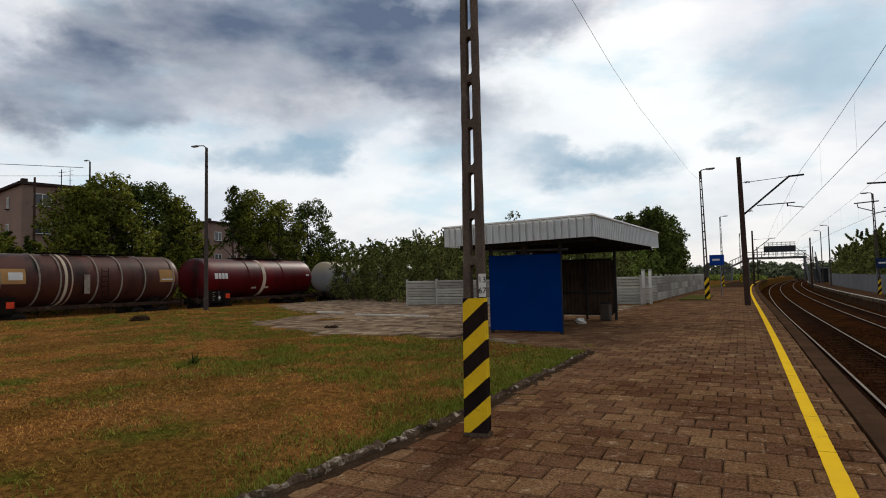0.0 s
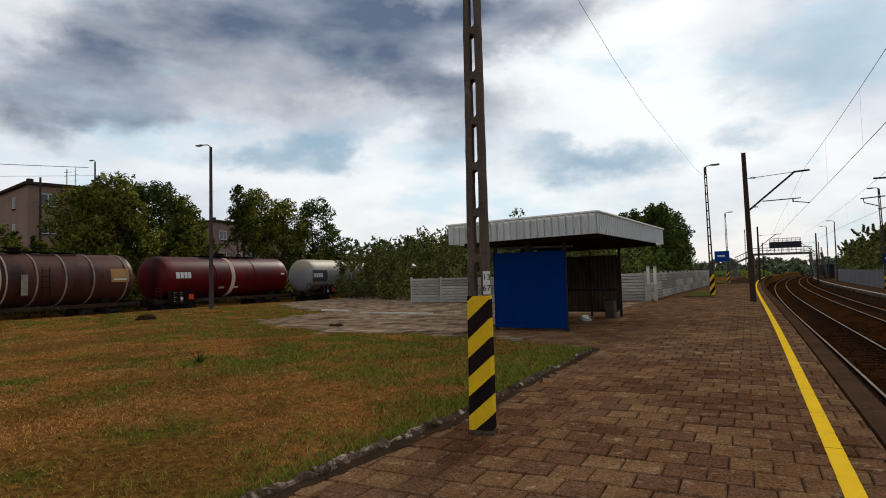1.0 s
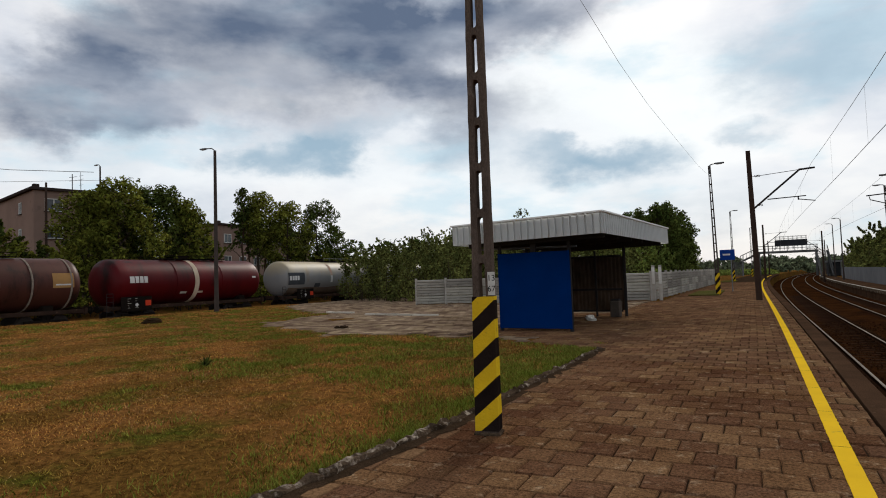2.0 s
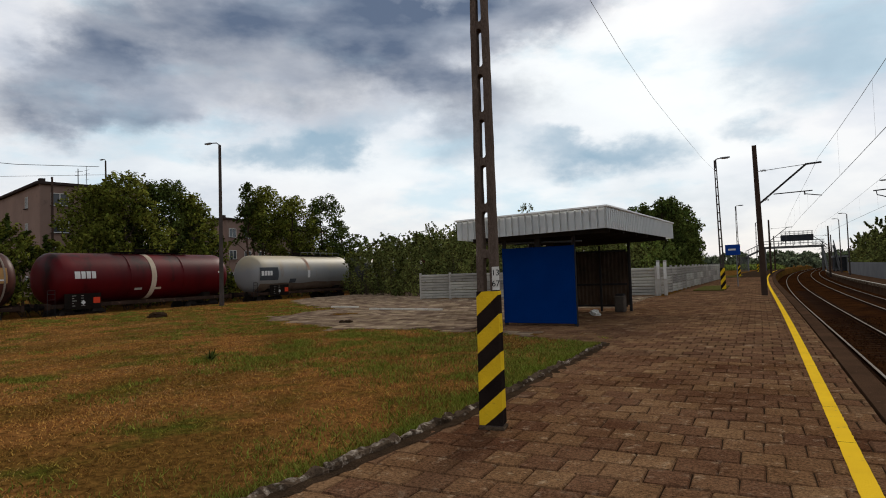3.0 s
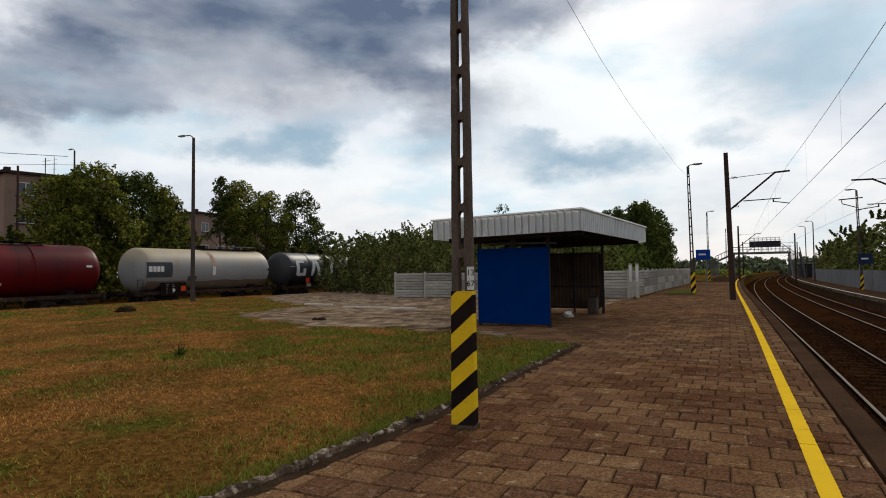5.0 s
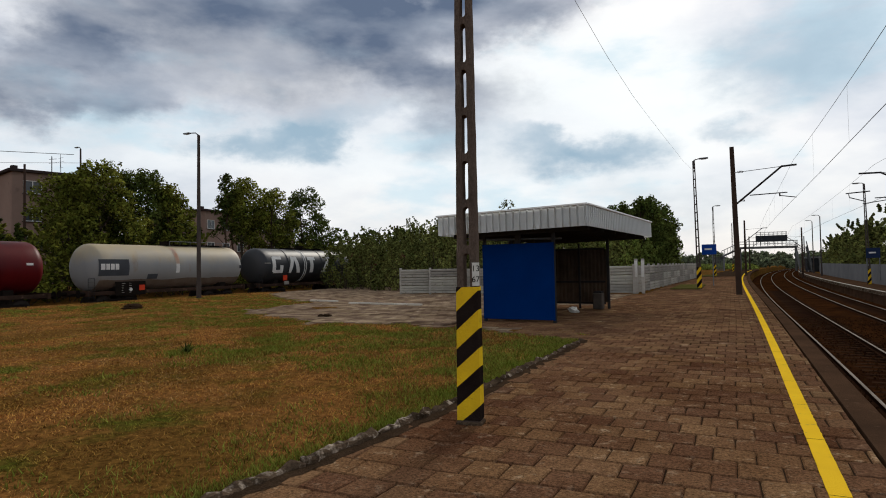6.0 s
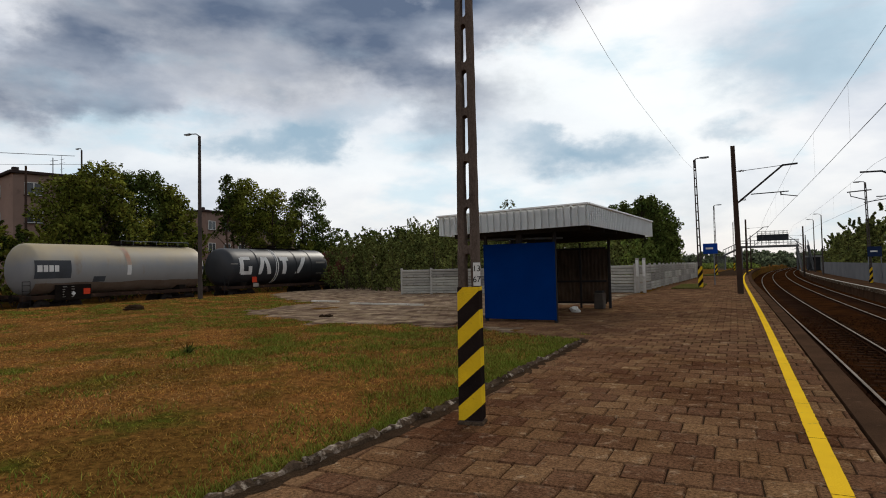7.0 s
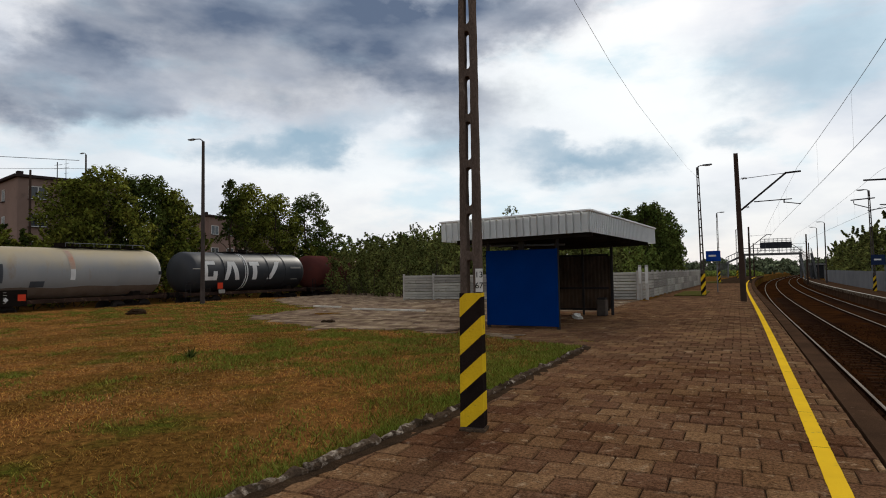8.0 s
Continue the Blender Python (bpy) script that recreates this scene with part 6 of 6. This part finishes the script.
def build_grass():
    rng = np.random.default_rng(3)

    def blades(n, xr, yr, power, hmin, hmax, wid, name, mat, label, keep=None, pts=None, flat=1.0):
        if pts is None:
            x = xr[1] + (xr[0] - xr[1]) * rng.random(n) ** power
            y = yr[0] + (yr[1] - yr[0]) * rng.random(n)
        else:
            x, y = pts
        ok = np.array([not in_yard(a, b) for a, b in zip(x, y)])
        edge = np.where(y < 13, -3.08 - 0.61 * np.maximum(0, (7 - y) / 6) ** 1.4, -3.1)
        ok &= (x < edge)
        x, y = x[ok], y[ok]
        n = len(x)
        dist = np.hypot(x, y)
        h = rng.uniform(hmin, hmax, n)
        w = wid * (1 + dist / 9)
        a = rng.uniform(0, 6.28, n)
        lean = rng.normal(0, 0.55, (n, 2)) * h[:, None] * flat
        u = np.stack([np.cos(a) * w, np.sin(a) * w, np.zeros(n)], -1)
        base = np.stack([x, y, np.full(n, -0.012)], -1)
        tip = base + np.stack([lean[:, 0], lean[:, 1], h], -1)
        me = polys_mesh(name, np.stack([base - u, base + u, tip], 1), mat)
        tagged(new(name, me), label, "grass", kind="stuff")

    gx = -3.0 - 13 * rng.random(4200) ** 1.5
    gy = 1.0 + 16 * rng.random(4200)
    k = rng.integers(0, 4200, 130000)
    blades(0, None, None, 1, 0.010, 0.042, 0.0042, "grass", M["blade"], "short dry trampled grass in clumps", pts=(gx[k] + rng.normal(0, .085, 130000), gy[k] + rng.normal(0, .085, 130000)), flat=1.8)
    blades(50000, (-16, -2.9), (1.0, 17), 1.6, 0.010, 0.035, 0.0040, "grass", M["blade"], "short dry trampled grass")
    blades(90000, (-33, -8), (8, 36), 1.0, 0.015, 0.05, 0.006, "grass", M["blade"], "short dry trampled grass")
    # straw lying flat, in drifts
    sx, sy = rng.uniform(-24, -3.1, 900), rng.uniform(1.5, 24, 900)
    k = rng.integers(0, 900, 40000)
    blades(0, None, None, 1, 0.012, 0.035, 0.004, "straw", M["straw"], "pale dry straw lying in the grass", pts=(sx[k] + rng.normal(0, .22, 40000), sy[k] + rng.normal(0, .22, 40000)), flat=2.2)
    # green tufts in the turf and along the kerb
    cx = np.concatenate([rng.uniform(-16, -3.5, 75), rng.uniform(-30, -8, 70), -3.2 - np.abs(rng.normal(0, 0.55, 120)), rng.uniform(-10.5, -3.2, 170), rng.uniform(-17, -8, 60), rng.uniform(-31, -14, 200)])
    cy = np.concatenate([rng.uniform(2, 16, 75), rng.uniform(10, 30, 70), rng.uniform(2, 13, 120), rng.uniform(8.0, 14.2, 170), rng.uniform(12, 17, 60), rng.uniform(14, 29, 200)])
    k = rng.integers(0, len(cx), 62000)
    blades(0, None, None, 1, 0.03, 0.085, 0.0045, "grass_tufts", M["weed"], "green tufts of fresh grass", pts=(cx[k] + rng.normal(0, .17, 62000), cy[k] + rng.normal(0, .17, 62000)))
    # fresh grass round the yard's edge
    ex, ey = rng.uniform(-32, -7, 40000), rng.uniform(11, 32, 40000)
    near = np.array([in_yard(a + b, c - d) for a, b, c, d in zip(ex, rng.exponential(1.1, 40000), ey, rng.exponential(0.4, 40000))])
    blades(0, None, None, 1, 0.03, 0.09, 0.005, "yard_edge_grass", M["weed"], "fresh green grass at the edge of the paved yard", pts=(ex[near], ey[near]))
    kx = np.clip(rng.uniform(0, 1, 9000) + rng.normal(0, .01, 9000), 0, 1)
    blades(0, None, None, 1, 0.03, 0.09, 0.004, "kerb_grass", M["weed"], "longer green grass along the kerb", pts=(-3.08 - 0.61 * np.maximum(0, (6 - 11.9 * kx) / 6) ** 1.4 - np.abs(rng.normal(0, .14, 9000)), 1 + 11.9 * kx))


build_grass()


def build_weed(at):
    rngw = random.Random(4)
    bm = bmesh.new()
    for k in range(40):
        a, l = rngw.uniform(0, 6.28), rngw.uniform(0.12, 0.3)
        d = Vector((math.cos(a), math.sin(a), rngw.uniform(0.4, 1.6))).normalized() * l
        s = Vector((-math.sin(a), math.cos(a), 0)) * 0.02
        v = [bm.verts.new(q) for q in (-s * .3, d * 0.6 - s, d, d * 0.6 + s)]
        bm.faces.new(v)
    solid("weed_plant", bm, M["leaf_dark"], "single dark green weed in the dry grass", "weed", at=at)


build_weed(pose(-9.9, 8.6, 0))


def build_pavers():
    variants = []
    for k in range(16):
        bm = bmesh.new()
        paver_bm(bm, PW - random.uniform(0.004, 0.009), PD - random.uniform(0.014, 0.022), 0.05, 0, 0, 0, random.uniform(-.03, .03), random.uniform(-.03, .03), 0.006)
        variants.append(mesh_of("paver", bm, M["paver"]))
    rest = bmesh.new()

    def left(y):
        return kerb_x(y) + 0.07 if y < 12.6 else -4.97 if y < 15 else -7.25 if y < 24.2 else -4.97 if y < 33 else -4.4

    row = 0
    y = -1.0
    while y < 76:
        shift = (row % 2) * PW / 2 + random.uniform(-.012, .012)
        x = -2.98 - PW * (2.5 if y < 12.6 else 13.5) + shift
        while x < 0.94:
            x0, x1 = max(x, left(y)), min(x + PW, 0.985)
            if x1 - x0 > 0.04 and (y < 12.6 or y > 15 or x > -3.2 or inside((x0 + x1) / 2, y, PLAZA)):
                dz = random.uniform(-0.004, 0.005)
                cx, cw = (x0 + x1) / 2 + bend(y), x1 - x0 - 0.008
                if cw > PW - 0.03 and 3.2 < y < 11.3:
                    piece("paver", variants[random.randrange(16)], platform, pose(cx, y, 0.006 + dz, 0, 0, random.uniform(-1.1, 1.1) + 180 * random.randrange(2)))
                else:
                    paver_bm(rest, cw - random.uniform(0.002, 0.012), PD - random.uniform(0.010, 0.02), 0.03, cx, y, 0.006 + dz, random.uniform(-.02, .02), random.uniform(-.02, .02), 0.004)
            x += PW
        y += PD
        row += 1
    me = mesh_of("paver_field", rest, M["paver_far"])
    o = tagged(new("paver_field", me), "worn concrete pavers further along the platform", kind="stuff")
    o.parent = platform
    # the yard
    yard = bmesh.new()
    row = 0
    y = 12.6
    while y < 45.5:
        x = -31.5 + (row % 2) * PW / 2
        while x < -2.98:
            if (in_yard(x, y) if x < -7 and y < 32 else inside(x, y, PLAZA)) and x + PW / 2 < (-7.22 if 14.9 < y < 24.2 else -4.95):
                tilt = noise.noise((x * 0.5, y * 0.5, 2.0)) * 0.02
                if noise.noise((x * 0.35, y * 0.35, 9.0)) > -0.62:
                    paver_bm(yard, PW - 0.022, PD - 0.040, 0.02, x, y, 0.012 + random.uniform(-.005, .006), tilt + random.uniform(-.012, .012), random.uniform(-.012, .012))
            x += PW
        y += PD
        row += 1
    me = mesh_of("yard_pavers", yard, M["yard_paver"])
    tagged(new("yard_pavers", me), "uneven worn concrete pavers of the yard", "paving", kind="stuff")


build_pavers()


# ---------------------------------------------------------------- what moves
SPEED = -3.71


def motions():
    for w, u in WAGONS:
        walk(w, [(t, pose(-35.4, u + SPEED * t, -0.6)) for t in range(9)])
    turn = math.degrees(SPEED / 0.46)
    steps = 54
    for ws, dy in WHEELS:
        walk(ws, [(8.0 * k / steps, pose(0, dy, 0.46, -turn * 8.0 * k / steps, 0, 0)) for k in range(steps + 1)])


motions()
